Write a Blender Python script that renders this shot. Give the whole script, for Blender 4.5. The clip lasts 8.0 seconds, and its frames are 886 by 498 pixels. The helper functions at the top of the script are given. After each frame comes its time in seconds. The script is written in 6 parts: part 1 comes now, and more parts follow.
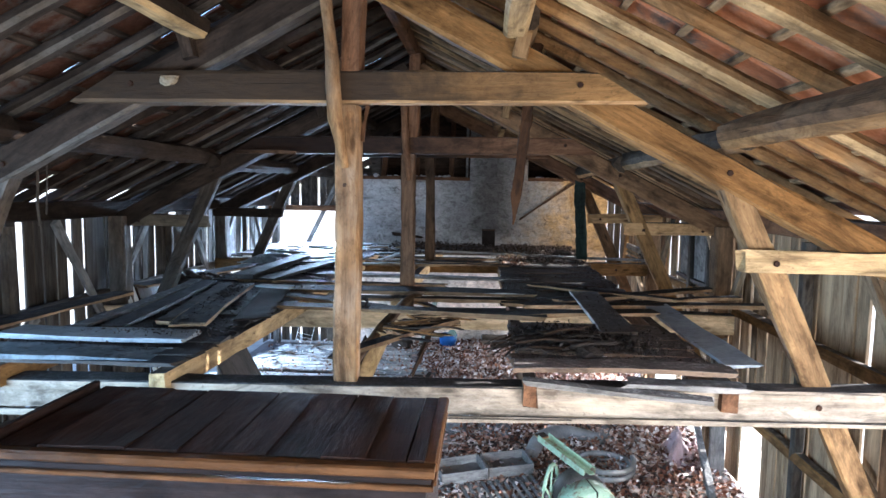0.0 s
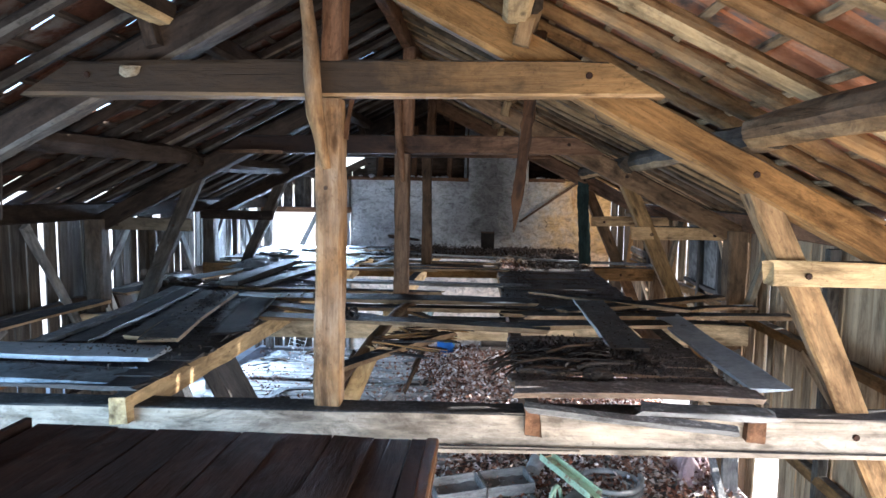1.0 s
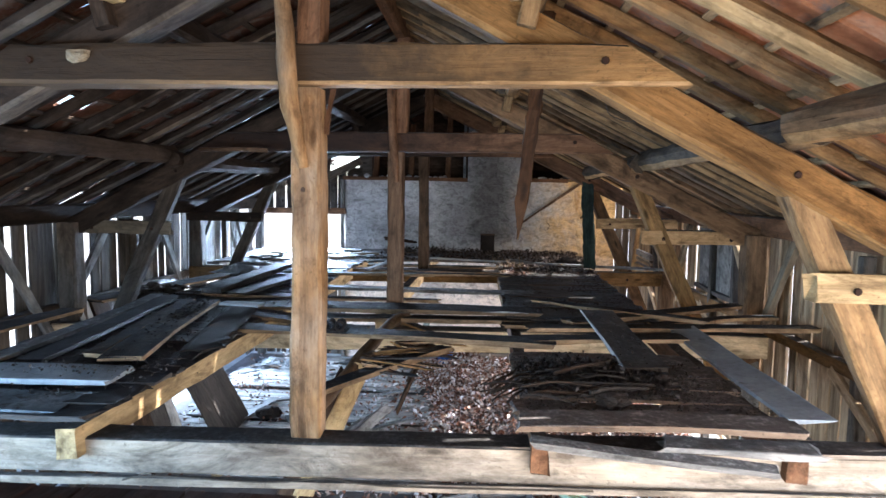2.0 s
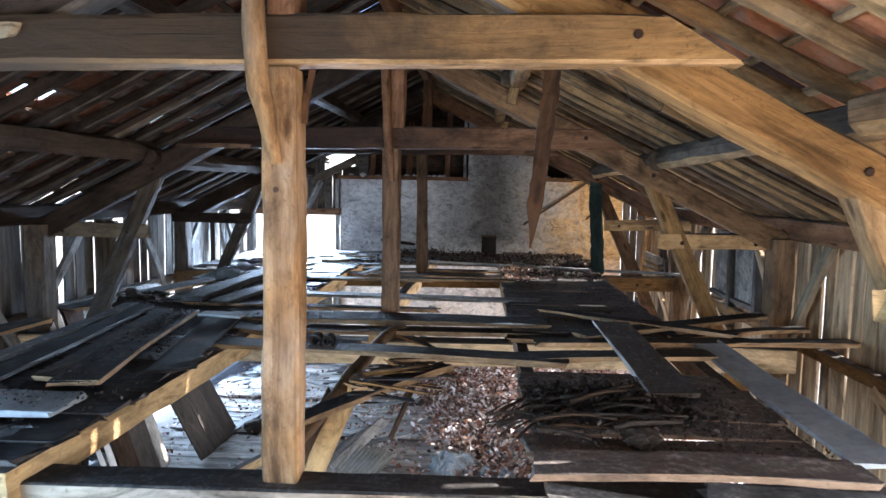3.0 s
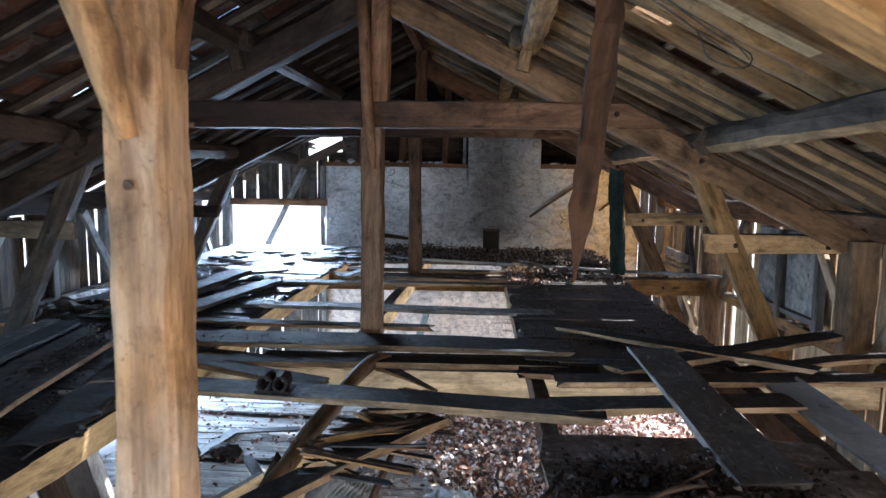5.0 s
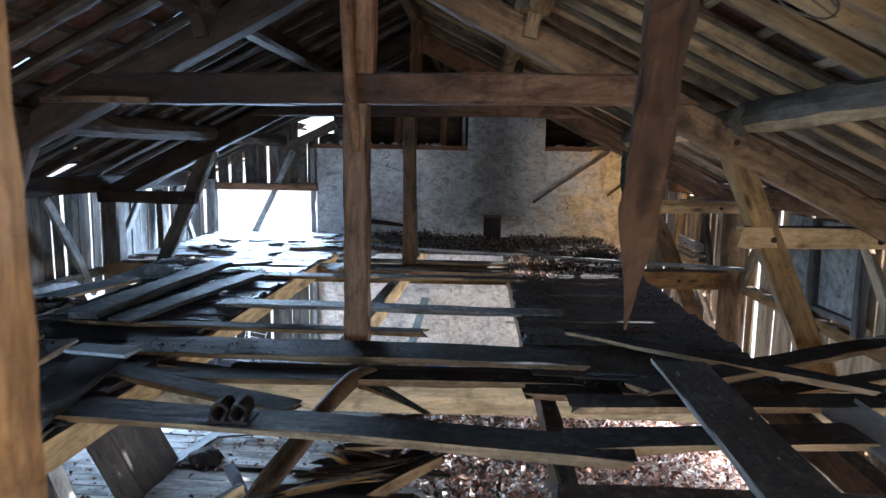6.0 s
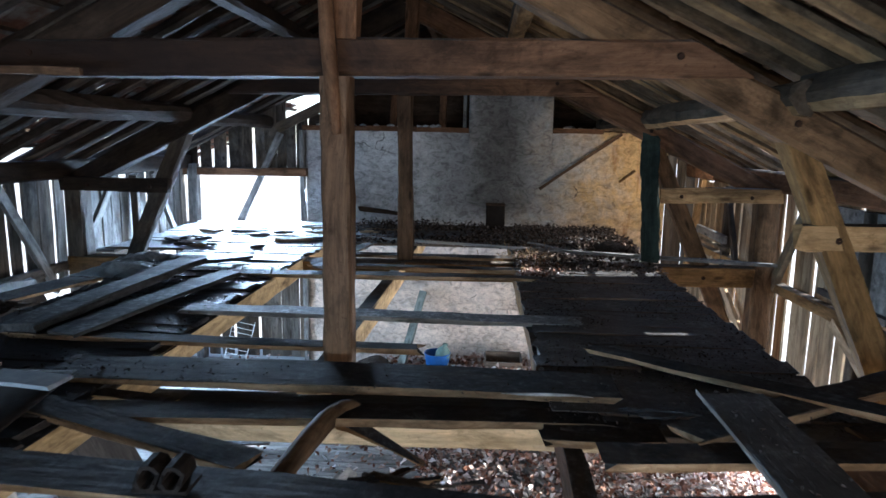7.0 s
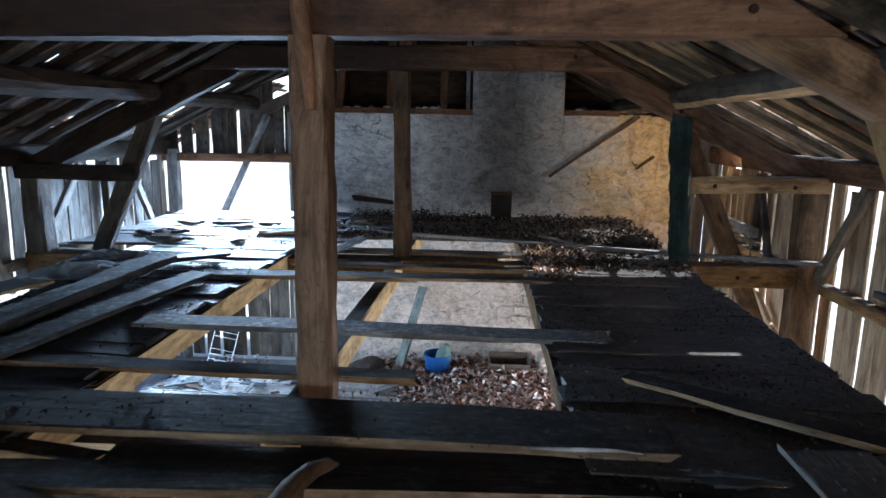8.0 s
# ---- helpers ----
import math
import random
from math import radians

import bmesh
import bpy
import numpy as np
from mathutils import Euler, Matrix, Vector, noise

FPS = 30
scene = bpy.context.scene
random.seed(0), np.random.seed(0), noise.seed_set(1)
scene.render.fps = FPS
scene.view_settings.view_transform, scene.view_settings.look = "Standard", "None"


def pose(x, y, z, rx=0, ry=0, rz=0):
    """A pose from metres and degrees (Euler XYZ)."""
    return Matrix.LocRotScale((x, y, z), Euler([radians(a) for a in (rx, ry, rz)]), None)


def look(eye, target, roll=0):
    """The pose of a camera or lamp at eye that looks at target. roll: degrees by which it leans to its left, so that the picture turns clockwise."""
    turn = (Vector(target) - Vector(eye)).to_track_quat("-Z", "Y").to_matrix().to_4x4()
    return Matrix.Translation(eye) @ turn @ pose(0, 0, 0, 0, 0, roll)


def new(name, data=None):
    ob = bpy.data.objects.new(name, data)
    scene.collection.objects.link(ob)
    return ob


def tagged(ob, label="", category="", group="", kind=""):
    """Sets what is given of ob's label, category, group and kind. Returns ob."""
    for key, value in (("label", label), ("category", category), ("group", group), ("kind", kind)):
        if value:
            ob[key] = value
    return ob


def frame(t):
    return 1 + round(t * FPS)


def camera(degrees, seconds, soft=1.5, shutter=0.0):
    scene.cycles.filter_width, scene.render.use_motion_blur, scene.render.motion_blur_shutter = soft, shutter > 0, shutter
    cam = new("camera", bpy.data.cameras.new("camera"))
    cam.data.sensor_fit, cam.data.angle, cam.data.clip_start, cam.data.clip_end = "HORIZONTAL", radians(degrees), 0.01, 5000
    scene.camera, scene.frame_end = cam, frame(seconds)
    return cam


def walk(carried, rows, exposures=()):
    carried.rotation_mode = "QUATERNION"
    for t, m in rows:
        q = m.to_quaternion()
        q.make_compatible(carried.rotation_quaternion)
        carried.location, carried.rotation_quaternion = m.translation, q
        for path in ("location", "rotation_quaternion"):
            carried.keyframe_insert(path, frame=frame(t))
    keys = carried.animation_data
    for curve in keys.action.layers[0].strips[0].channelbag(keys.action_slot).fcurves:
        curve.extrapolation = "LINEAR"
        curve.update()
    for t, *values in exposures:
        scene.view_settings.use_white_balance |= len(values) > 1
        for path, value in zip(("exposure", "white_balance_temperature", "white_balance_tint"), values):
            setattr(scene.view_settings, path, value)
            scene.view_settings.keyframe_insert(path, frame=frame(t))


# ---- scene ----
cam = camera(69.9, 8.0, shutter=0.5)
METRES, EYE, TILT, LEAN, TURN = 4.5, 3.2, 0.0, 0.0, 3.9
ROWS = [
    (0.0, 0.0, 0.0, 0.0, 0.08, -5.32, -0.84),
    (0.5, 0.0033, 0.0451, 0.0023, 0.08, -5.32, -0.83),
    (1.0, 0.009, 0.0918, 0.0041, 0.07, -5.3, -0.84),
    (1.5, 0.0132, 0.1408, 0.0065, 0.06, -5.31, -0.85),
    (3.0, 0.0146, 0.3036, 0.0072, -0.03, -5.35, -0.88),
    (3.5, 0.016, 0.3645, 0.0094, -0.04, -5.43, -0.85),
    (4.0, 0.0177, 0.4286, 0.0099, -0.05, -5.66, -0.82),
    (4.5, 0.0204, 0.4943, 0.0111, -0.06, -5.99, -0.82),
    (6.0, 0.0315, 0.6923, 0.0139, -0.05, -8.1, -0.8),
    (6.5, 0.0342, 0.7649, 0.0164, -0.04, -8.97, -0.81),
    (7.0, 0.0333, 0.8431, 0.0166, -0.06, -9.68, -0.82),
    (7.5, 0.0332, 0.9221, 0.0137, -0.05, -10.33, -0.83),
    (8.0, 0.0306, 0.9984, 0.0101, -0.05, -10.97, -0.82),
]
walk(cam, [(t, pose(0.85, 0, EYE, TILT, LEAN, TURN) @ pose(METRES * x, METRES * y, METRES * z, 90 + pitch, roll, yaw)) for t, x, y, z, yaw, pitch, roll in ROWS], exposures=[(0.0, 2.24, 5500, 13), (3.5, 2.42, 5850, 15), (6.0, 2.12, 5500, 12), (8.0, 1.92, 5500, 11)])

# ---------------------------------------------------------------- world, sun, large lights
world = bpy.data.worlds.new("world")
scene.world = world
world.use_nodes = True
wn = world.node_tree.nodes
sky = wn.new("ShaderNodeTexSky")
sky.sky_type, sky.sun_disc = "NISHITA", False
SUN_EL, SUN_AZ = radians(38), radians(78)      # azimuth from +y towards +x
sky.sun_elevation, sky.sun_rotation = SUN_EL, SUN_AZ
wn["Background"].inputs["Strength"].default_value = 0.14
world.node_tree.links.new(sky.outputs[0], wn["Background"].inputs["Color"])

sun = new("sun", bpy.data.lights.new("sun", "SUN"))
sun.data.energy, sun.data.angle, sun.data.color = 5.0, radians(0.6), (1.0, 0.89, 0.73)
sun_dir = Vector((math.sin(SUN_AZ) * math.cos(SUN_EL), math.cos(SUN_AZ) * math.cos(SUN_EL), math.sin(SUN_EL)))
sun.matrix_world = look(sun_dir * 40, (0, 0, 0))


def area(name, eye, target, w, h, watts, colour, spread=180):
    ob = new(name, bpy.data.lights.new(name, "AREA"))
    ob.data.shape, ob.data.size, ob.data.size_y = "RECTANGLE", w, h
    ob.data.energy, ob.data.color, ob.data.spread = watts, colour, radians(spread)
    ob.matrix_world = look(eye, target)
    return ob


# daylight, falling from the sky: through the open gable behind, both side walls left open, unseen, behind the eye, the
# open end bay, the rotted foot of the right wall and the gap in the tiles by the eaves; the low opening under the loft
# is unseen, added to light the ground
area("gable_daylight", (1.9, -2.3, 1.95), (1.7, 4.0, -0.9), 2.4, 3.2, 40, (1.0, 0.83, 0.62), 140)
area("yard_daylight", (3.62, 1.5, 1.8), (1.0, 4.6, -0.3), 3.6, 2.0, 52, (1.0, 0.93, 0.84), 140)
area("bay_daylight", (-2.55, 12.74, 2.42), (-2.0, 8, -0.4), 1.5, 0.62, 130, (0.66, 0.84, 1.0), 116)
area("door_daylight", (-3.62, 10.8, 0.95), (-0.5, 9.2, 0.5), 3.0, 1.5, 68, (0.66, 0.84, 1.0))
area("side_daylight", (-3.62, 1.3, 2.2), (0.6, 5.2, -0.6), 4.6, 0.8, 76, (0.50, 0.77, 1.0), 140)
area("hatch_daylight", (3.62, 9.6, 0.36), (0.4, 8.0, 0.35), 4.6, 0.5, 80, (1.0, 0.96, 0.9))
# warm lamp added in the tile gap to brighten the ochre plaster
area("eave_daylight", (3.32, 11.62, 3.06), (1.9, 12.8, 2.5), 0.7, 0.5, 5.5, (1.0, 0.80, 0.55))

# ---------------------------------------------------------------- materials


def node(nt, kind, **sets):
    n = nt.nodes.new(kind)
    for k, v in sets.items():
        if k in n.inputs:
            n.inputs[k].default_value = v
    return n


def ramp(nt, src, stops):
    r = nt.nodes.new("ShaderNodeValToRGB")
    e = r.color_ramp.elements
    while len(e) < len(stops):
        e.new(0.5)
    for el, (p, c) in zip(e, stops):
        el.position, el.color = p, (*c, 1) if len(c) == 3 else c
    nt.links.new(src, r.inputs[0])
    return r.outputs[0]


def mix(nt, fac, a, b, kind="MIX"):
    m = nt.nodes.new("ShaderNodeMix")
    m.data_type, m.blend_type = "RGBA", kind
    for sock, v in ((m.inputs[0], fac), (m.inputs[6], a), (m.inputs[7], b)):
        if isinstance(v, bpy.types.NodeSocket):
            nt.links.new(v, sock)
        elif isinstance(v, (int, float)):
            sock.default_value = v
        else:
            sock.default_value = (*v, 1)
    return m.outputs[2]


def math_node(nt, op, a, b=0.0, clamp=False):
    m = nt.nodes.new("ShaderNodeMath")
    m.operation, m.use_clamp = op, clamp
    for sock, v in zip(m.inputs, (a, b)):
        if isinstance(v, bpy.types.NodeSocket):
            nt.links.new(v, sock)
        else:
            sock.default_value = v
    return m.outputs[0]


def start(name, rough=0.85):
    m = bpy.data.materials.new(name)
    m.use_nodes = True
    nt = m.node_tree
    bsdf = nt.nodes["Principled BSDF"]
    bsdf.inputs["Roughness"].default_value = rough
    bsdf.inputs["Specular IOR Level"].default_value = 0.12
    return m, nt, bsdf


def coords(nt, scale, world_space=False, shift=True):
    tc = nt.nodes.new("ShaderNodeTexCoord")
    src = tc.outputs["Object"]
    if world_space:
        src = nt.nodes.new("ShaderNodeNewGeometry").outputs["Position"]
    mp = nt.nodes.new("ShaderNodeMapping")
    mp.inputs["Scale"].default_value = scale
    nt.links.new(src, mp.inputs["Vector"])
    if shift and not world_space:
        info = nt.nodes.new("ShaderNodeObjectInfo")
        far = math_node(nt, "MULTIPLY", info.outputs["Random"], 37.0)
        nt.links.new(far, mp.inputs["Location"])
    return mp.outputs[0]


def noise_tex(nt, vec, scale, detail=5, rough=0.6, distort=0.0):
    n = node(nt, "ShaderNodeTexNoise", Scale=scale, Detail=detail, Roughness=rough, Distortion=distort)
    nt.links.new(vec, n.inputs["Vector"])
    return n.outputs["Fac"]


def bump(nt, bsdf, height, strength=0.4, dist=0.01):
    b = node(nt, "ShaderNodeBump", Strength=strength, Distance=dist)
    nt.links.new(height, b.inputs["Height"])
    nt.links.new(b.outputs[0], bsdf.inputs["Normal"])


def wood(name, dark, mid, light, dirt=None, dirt_from=0.55, grey=None, stain=0.5, rough=0.82, shaded_end=None):
    """Sawn or hewn timber: grain along local x, blotches, knots, and dirt lying on upward faces."""
    m, nt, bsdf = start(name, rough)
    vec = coords(nt, (1.0, 1.0, 1.0))
    between = lambda a, b, k: tuple(p + (q - p) * k for p, q in zip(a, b))
    grain_vec = coords(nt, (1.0, 11.0, 11.0))
    grain = noise_tex(nt, grain_vec, 2.4, 7, 0.62, 1.3)
    fine = noise_tex(nt, coords(nt, (3.0, 90.0, 90.0)), 2.0, 3, 0.6)
    col = ramp(nt, grain, [(0.25, between(dark, mid, 0.5)), (0.5, mid), (0.8, between(mid, light, 0.6))])
    blotch = noise_tex(nt, vec, 2.3, 4, 0.6, 0.4)
    col = mix(nt, ramp(nt, blotch, [(0.42, (0, 0, 0)), (0.66, (stain, stain, stain))]), col, tuple(c * 0.45 for c in mid))
    if grey:
        weather = noise_tex(nt, vec, 1.1, 5, 0.65)
        col = mix(nt, ramp(nt, weather, [(0.44, (0, 0, 0)), (0.6, (0.85, 0.85, 0.85))]), col, grey)
    # dark mottling and long run stains
    mott = noise_tex(nt, coords(nt, (1.0, 2.0, 2.0)), 2.6, 7, 0.72, 0.9)
    col = mix(nt, ramp(nt, mott, [(0.5, (0, 0, 0)), (0.68, (0.75, 0.75, 0.75))]), col, tuple(c * 0.38 for c in dark))
    run = noise_tex(nt, coords(nt, (0.35, 7.0, 7.0)), 1.7, 4, 0.6, 0.5)
    col = mix(nt, ramp(nt, run, [(0.52, (0, 0, 0)), (0.7, (0.6, 0.6, 0.6))]), col, tuple(c * 0.6 for c in dark))
    # knots
    vor = node(nt, "ShaderNodeTexVoronoi", Scale=1.0, Randomness=1.0)
    nt.links.new(coords(nt, (2.2, 7.0, 7.0)), vor.inputs["Vector"])
    col = mix(nt, ramp(nt, vor.outputs["Distance"], [(0.06, (0.8, 0.8, 0.8)), (0.16, (0, 0, 0))]), col, tuple(c * 0.35 for c in dark))
    # drying cracks along the grain
    crack = noise_tex(nt, coords(nt, (0.5, 26.0, 26.0)), 1.4, 2, 0.5, 0.3)
    slit = ramp(nt, crack, [(0.22, (1, 1, 1)), (0.27, (0, 0, 0))])
    col = mix(nt, math_node(nt, "MULTIPLY", slit, 0.8), col, tuple(c * 0.25 for c in dark))
    col = mix(nt, 0.2, col, ramp(nt, fine, [(0.3, (0.55, 0.55, 0.55)), (0.6, (1.12, 1.12, 1.12))]), "MULTIPLY")
    drawn = coords(nt, (0.4, 1.5, 1.5))
    cloud = noise_tex(nt, drawn, 7.5, 6, 0.7, 0.3)
    col = mix(nt, 0.8, col, ramp(nt, cloud, [(0.3, (0.58, 0.56, 0.54)), (0.52, (1, 1, 1)), (0.72, (1.18, 1.16, 1.12))]), "MULTIPLY")
    grime = noise_tex(nt, coords(nt, (0.6, 1.5, 1.5)), 1.9, 8, 0.75, 1.0)
    col = mix(nt, 0.85, col, ramp(nt, grime, [(0.35, (0.34, 0.32, 0.31)), (0.5, (0.9, 0.9, 0.9)), (0.62, (1.2, 1.18, 1.14))]), "MULTIPLY")
    speck = noise_tex(nt, vec, 34.0, 4, 0.75)
    col = mix(nt, ramp(nt, speck, [(0.58, (0, 0, 0)), (0.7, (0.55, 0.55, 0.55))]), col, tuple(c * 0.5 for c in dark))
    if shaded_end:
        # one end of the timber darkened up to a length along it, its shade put into colour
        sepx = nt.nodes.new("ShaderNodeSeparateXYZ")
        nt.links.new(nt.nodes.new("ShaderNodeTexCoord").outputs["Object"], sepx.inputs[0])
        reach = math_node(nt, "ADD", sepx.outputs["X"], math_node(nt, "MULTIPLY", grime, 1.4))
        col = mix(nt, ramp(nt, math_node(nt, "MULTIPLY", reach, 0.25), [((shaded_end[1] + 0.1) * 0.25, (0.9, 0.9, 0.9)), ((shaded_end[1] + 1.6) * 0.25, (0, 0, 0))]), col, shaded_end[0])
    info = nt.nodes.new("ShaderNodeObjectInfo")
    hue = nt.nodes.new("ShaderNodeHueSaturation")
    nt.links.new(math_node(nt, "ADD", math_node(nt, "MULTIPLY", info.outputs["Random"], 0.5), 0.75), hue.inputs["Value"])
    nt.links.new(col, hue.inputs["Color"])
    col = hue.outputs[0]
    if dirt:
        geo = nt.nodes.new("ShaderNodeNewGeometry")
        sep = nt.nodes.new("ShaderNodeSeparateXYZ")
        nt.links.new(geo.outputs["Normal"], sep.inputs[0])
        up = ramp(nt, sep.outputs["Z"], [(dirt_from, (0, 0, 0)), (dirt_from + 0.25, (1, 1, 1))])
        patch = ramp(nt, noise_tex(nt, vec, 3.1, 5, 0.7), [(0.3, (0.86, 0.86, 0.86)), (0.6, (1, 1, 1))])
        grit = noise_tex(nt, vec, 26.0, 6, 0.75)
        heap = noise_tex(nt, vec, 4.0, 6, 0.7, 0.6)
        soil = ramp(nt, math_node(nt, "ADD", math_node(nt, "MULTIPLY", grit, 0.6), math_node(nt, "MULTIPLY", heap, 0.4)), [(0.38, tuple(c * 0.55 for c in dirt)), (0.52, dirt), (0.62, tuple(c * 2.4 for c in dirt)), (0.74, tuple(c * 4.0 for c in dirt))])
        col = mix(nt, math_node(nt, "MULTIPLY", up, patch), col, soil)
    nt.links.new(col, bsdf.inputs["Base Color"])
    h = math_node(nt, "ADD", math_node(nt, "MULTIPLY", grain, 0.45), math_node(nt, "MULTIPLY", fine, 0.18))
    h = math_node(nt, "SUBTRACT", h, math_node(nt, "MULTIPLY", slit, 0.5))
    # hollows left by the axe
    hewn = noise_tex(nt, coords(nt, (1.0, 2.6, 2.6)), 5.0, 3, 0.5, 0.4)
    h = math_node(nt, "ADD", h, math_node(nt, "MULTIPLY", hewn, 1.1))
    bump(nt, bsdf, h, 0.75, 0.016)
    return m


DUST = (0.044, 0.044, 0.046)
M = {}
M["oak"] = wood("aged_oak", (0.10, 0.052, 0.019), (0.24, 0.134, 0.050), (0.38, 0.235, 0.098), dirt=(0.09, 0.08, 0.07), dirt_from=0.6)
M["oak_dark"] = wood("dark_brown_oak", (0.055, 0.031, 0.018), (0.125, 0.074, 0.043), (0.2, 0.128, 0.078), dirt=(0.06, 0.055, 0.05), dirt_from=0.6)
M["oak_red"] = wood("reddish_oak", (0.085, 0.04, 0.02), (0.165, 0.085, 0.045), (0.25, 0.14, 0.078), dirt=(0.08, 0.07, 0.06), dirt_from=0.6)
M["pale"] = wood("pale_timber", (0.29, 0.18, 0.085), (0.55, 0.39, 0.2), (0.69, 0.52, 0.295), dirt=DUST, dirt_from=0.6, stain=0.25)
M["grey_log"] = wood("grey_log", (0.045, 0.033, 0.023), (0.095, 0.07, 0.048), (0.15, 0.115, 0.08), stain=0.4)
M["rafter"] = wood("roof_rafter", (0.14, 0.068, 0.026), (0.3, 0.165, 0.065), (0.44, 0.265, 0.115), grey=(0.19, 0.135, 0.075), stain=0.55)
# darker copies of the roof woods: the left slope's shade put into colour
M["shaded_oak"] = wood("dark_shaded_oak", (0.018, 0.012, 0.009), (0.04, 0.027, 0.019), (0.07, 0.05, 0.035), stain=0.5)
M["shaded_rafter"] = wood("dark_shaded_rafter", (0.016, 0.011, 0.009), (0.036, 0.025, 0.019), (0.068, 0.05, 0.038), grey=(0.05, 0.042, 0.036), stain=0.5)
M["shaded_grey"] = wood("shaded_grey_wood", (0.03, 0.021, 0.016), (0.068, 0.05, 0.038), (0.12, 0.09, 0.068), stain=0.5)
M["batten"] = wood("roof_batten", (0.21, 0.135, 0.07), (0.41, 0.285, 0.16), (0.54, 0.41, 0.25))
M["plank"] = wood("dirty_plank", (0.22, 0.14, 0.08), (0.40, 0.28, 0.17), (0.52, 0.39, 0.25), dirt=(0.028, 0.028, 0.030), dirt_from=0.5, rough=0.85)
M["deck"] = wood("deck_board", (0.08, 0.06, 0.045), (0.15, 0.115, 0.085), (0.24, 0.19, 0.145), dirt=(0.056, 0.058, 0.062), dirt_from=0.5, rough=0.62)
M["brown_deck"] = wood("worn_brown_board", (0.10, 0.07, 0.05), (0.20, 0.145, 0.105), (0.30, 0.23, 0.17), dirt=(0.135, 0.122, 0.116), dirt_from=0.5)
M["grey_plank"] = wood("weathered_plank", (0.13, 0.125, 0.12), (0.25, 0.245, 0.235), (0.38, 0.375, 0.36), dirt=(0.17, 0.175, 0.18), dirt_from=0.7, stain=0.35)
M["grey_dark"] = wood("dull_grey_plank", (0.05, 0.05, 0.05), (0.11, 0.112, 0.115), (0.20, 0.205, 0.21), dirt=(0.075, 0.082, 0.09), dirt_from=0.6, stain=0.45)
M["beam_white"] = wood("limewashed_beam", (0.19, 0.155, 0.115), (0.34, 0.29, 0.23), (0.43, 0.38, 0.32), dirt=DUST, dirt_from=0.6, stain=0.3)
# bright right boards and dim backlit left ones: their light put into two colours
M["siding_lit"] = wood("lit_wall_board", (0.26, 0.165, 0.085), (0.49, 0.355, 0.22), (0.65, 0.51, 0.35), grey=(0.37, 0.28, 0.18), stain=0.45)
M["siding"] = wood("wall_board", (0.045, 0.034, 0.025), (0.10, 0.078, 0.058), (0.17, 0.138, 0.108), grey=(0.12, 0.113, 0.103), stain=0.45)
M["wardrobe_top"] = wood("dark_stained_board", (0.024, 0.014, 0.012), (0.048, 0.027, 0.022), (0.08, 0.047, 0.038), stain=0.4, rough=0.7)
M["wardrobe"] = wood("varnished_wood", (0.05, 0.022, 0.009), (0.10, 0.047, 0.019), (0.16, 0.082, 0.036), stain=0.4, rough=0.5)
M["floor_board"] = wood("bleached_floor_board", (0.27, 0.265, 0.25), (0.42, 0.41, 0.395), (0.53, 0.52, 0.505), stain=0.3)
M["tan"] = wood("light_tan_timber", (0.18, 0.098, 0.042), (0.35, 0.215, 0.10), (0.49, 0.335, 0.175), dirt=DUST, dirt_from=0.6, stain=0.4)
M["tan_grey"] = wood("grey_tan_timber", (0.11, 0.085, 0.055), (0.22, 0.175, 0.12), (0.32, 0.265, 0.19), stain=0.4)
M["tan_log"] = wood("brown_log", (0.08, 0.048, 0.026), (0.18, 0.112, 0.062), (0.29, 0.19, 0.11), stain=0.5)
M["part_shaded_oak"] = wood("half_shaded_oak", (0.10, 0.052, 0.018), (0.22, 0.122, 0.045), (0.35, 0.212, 0.086), dirt=(0.09, 0.08, 0.07), dirt_from=0.6, shaded_end=((0.022, 0.016, 0.012), 2.4))
M["dark_plank"] = wood("blackened_plank", (0.025, 0.021, 0.019), (0.055, 0.047, 0.042), (0.10, 0.085, 0.075), dirt=(0.017, 0.018, 0.021), dirt_from=0.5, rough=0.6)
M["lath_brown"] = wood("mottled_brown_lath", (0.022, 0.010, 0.005), (0.062, 0.029, 0.013), (0.13, 0.066, 0.03), stain=0.7)
M["cream"] = wood("cream_sawn_timber", (0.46, 0.35, 0.21), (0.68, 0.55, 0.36), (0.78, 0.67, 0.48), dirt=DUST, dirt_from=0.6, stain=0.2)
M["far_shaded_rafter"] = wood("far_shaded_rafter", (0.07, 0.042, 0.022), (0.165, 0.107, 0.058), (0.26, 0.18, 0.105), grey=(0.14, 0.105, 0.07), stain=0.6)
M["post_oak"] = wood("worn_post_oak", (0.16, 0.08, 0.034), (0.33, 0.188, 0.083), (0.47, 0.30, 0.145), dirt=DUST, dirt_from=0.6, grey=(0.30, 0.215, 0.145), stain=0.45)
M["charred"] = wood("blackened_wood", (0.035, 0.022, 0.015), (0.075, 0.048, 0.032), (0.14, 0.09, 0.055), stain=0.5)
M["jug_board"] = wood("grey_green_board", (0.10, 0.12, 0.11), (0.19, 0.21, 0.19), (0.28, 0.30, 0.27))
M["wardrobe_dull"] = wood("dull_varnish", (0.018, 0.013, 0.014), (0.036, 0.026, 0.026), (0.07, 0.05, 0.045), stain=0.5, rough=0.55)
M["green_wood"] = wood("green_black_board", (0.012, 0.020, 0.017), (0.025, 0.038, 0.032), (0.045, 0.060, 0.050))

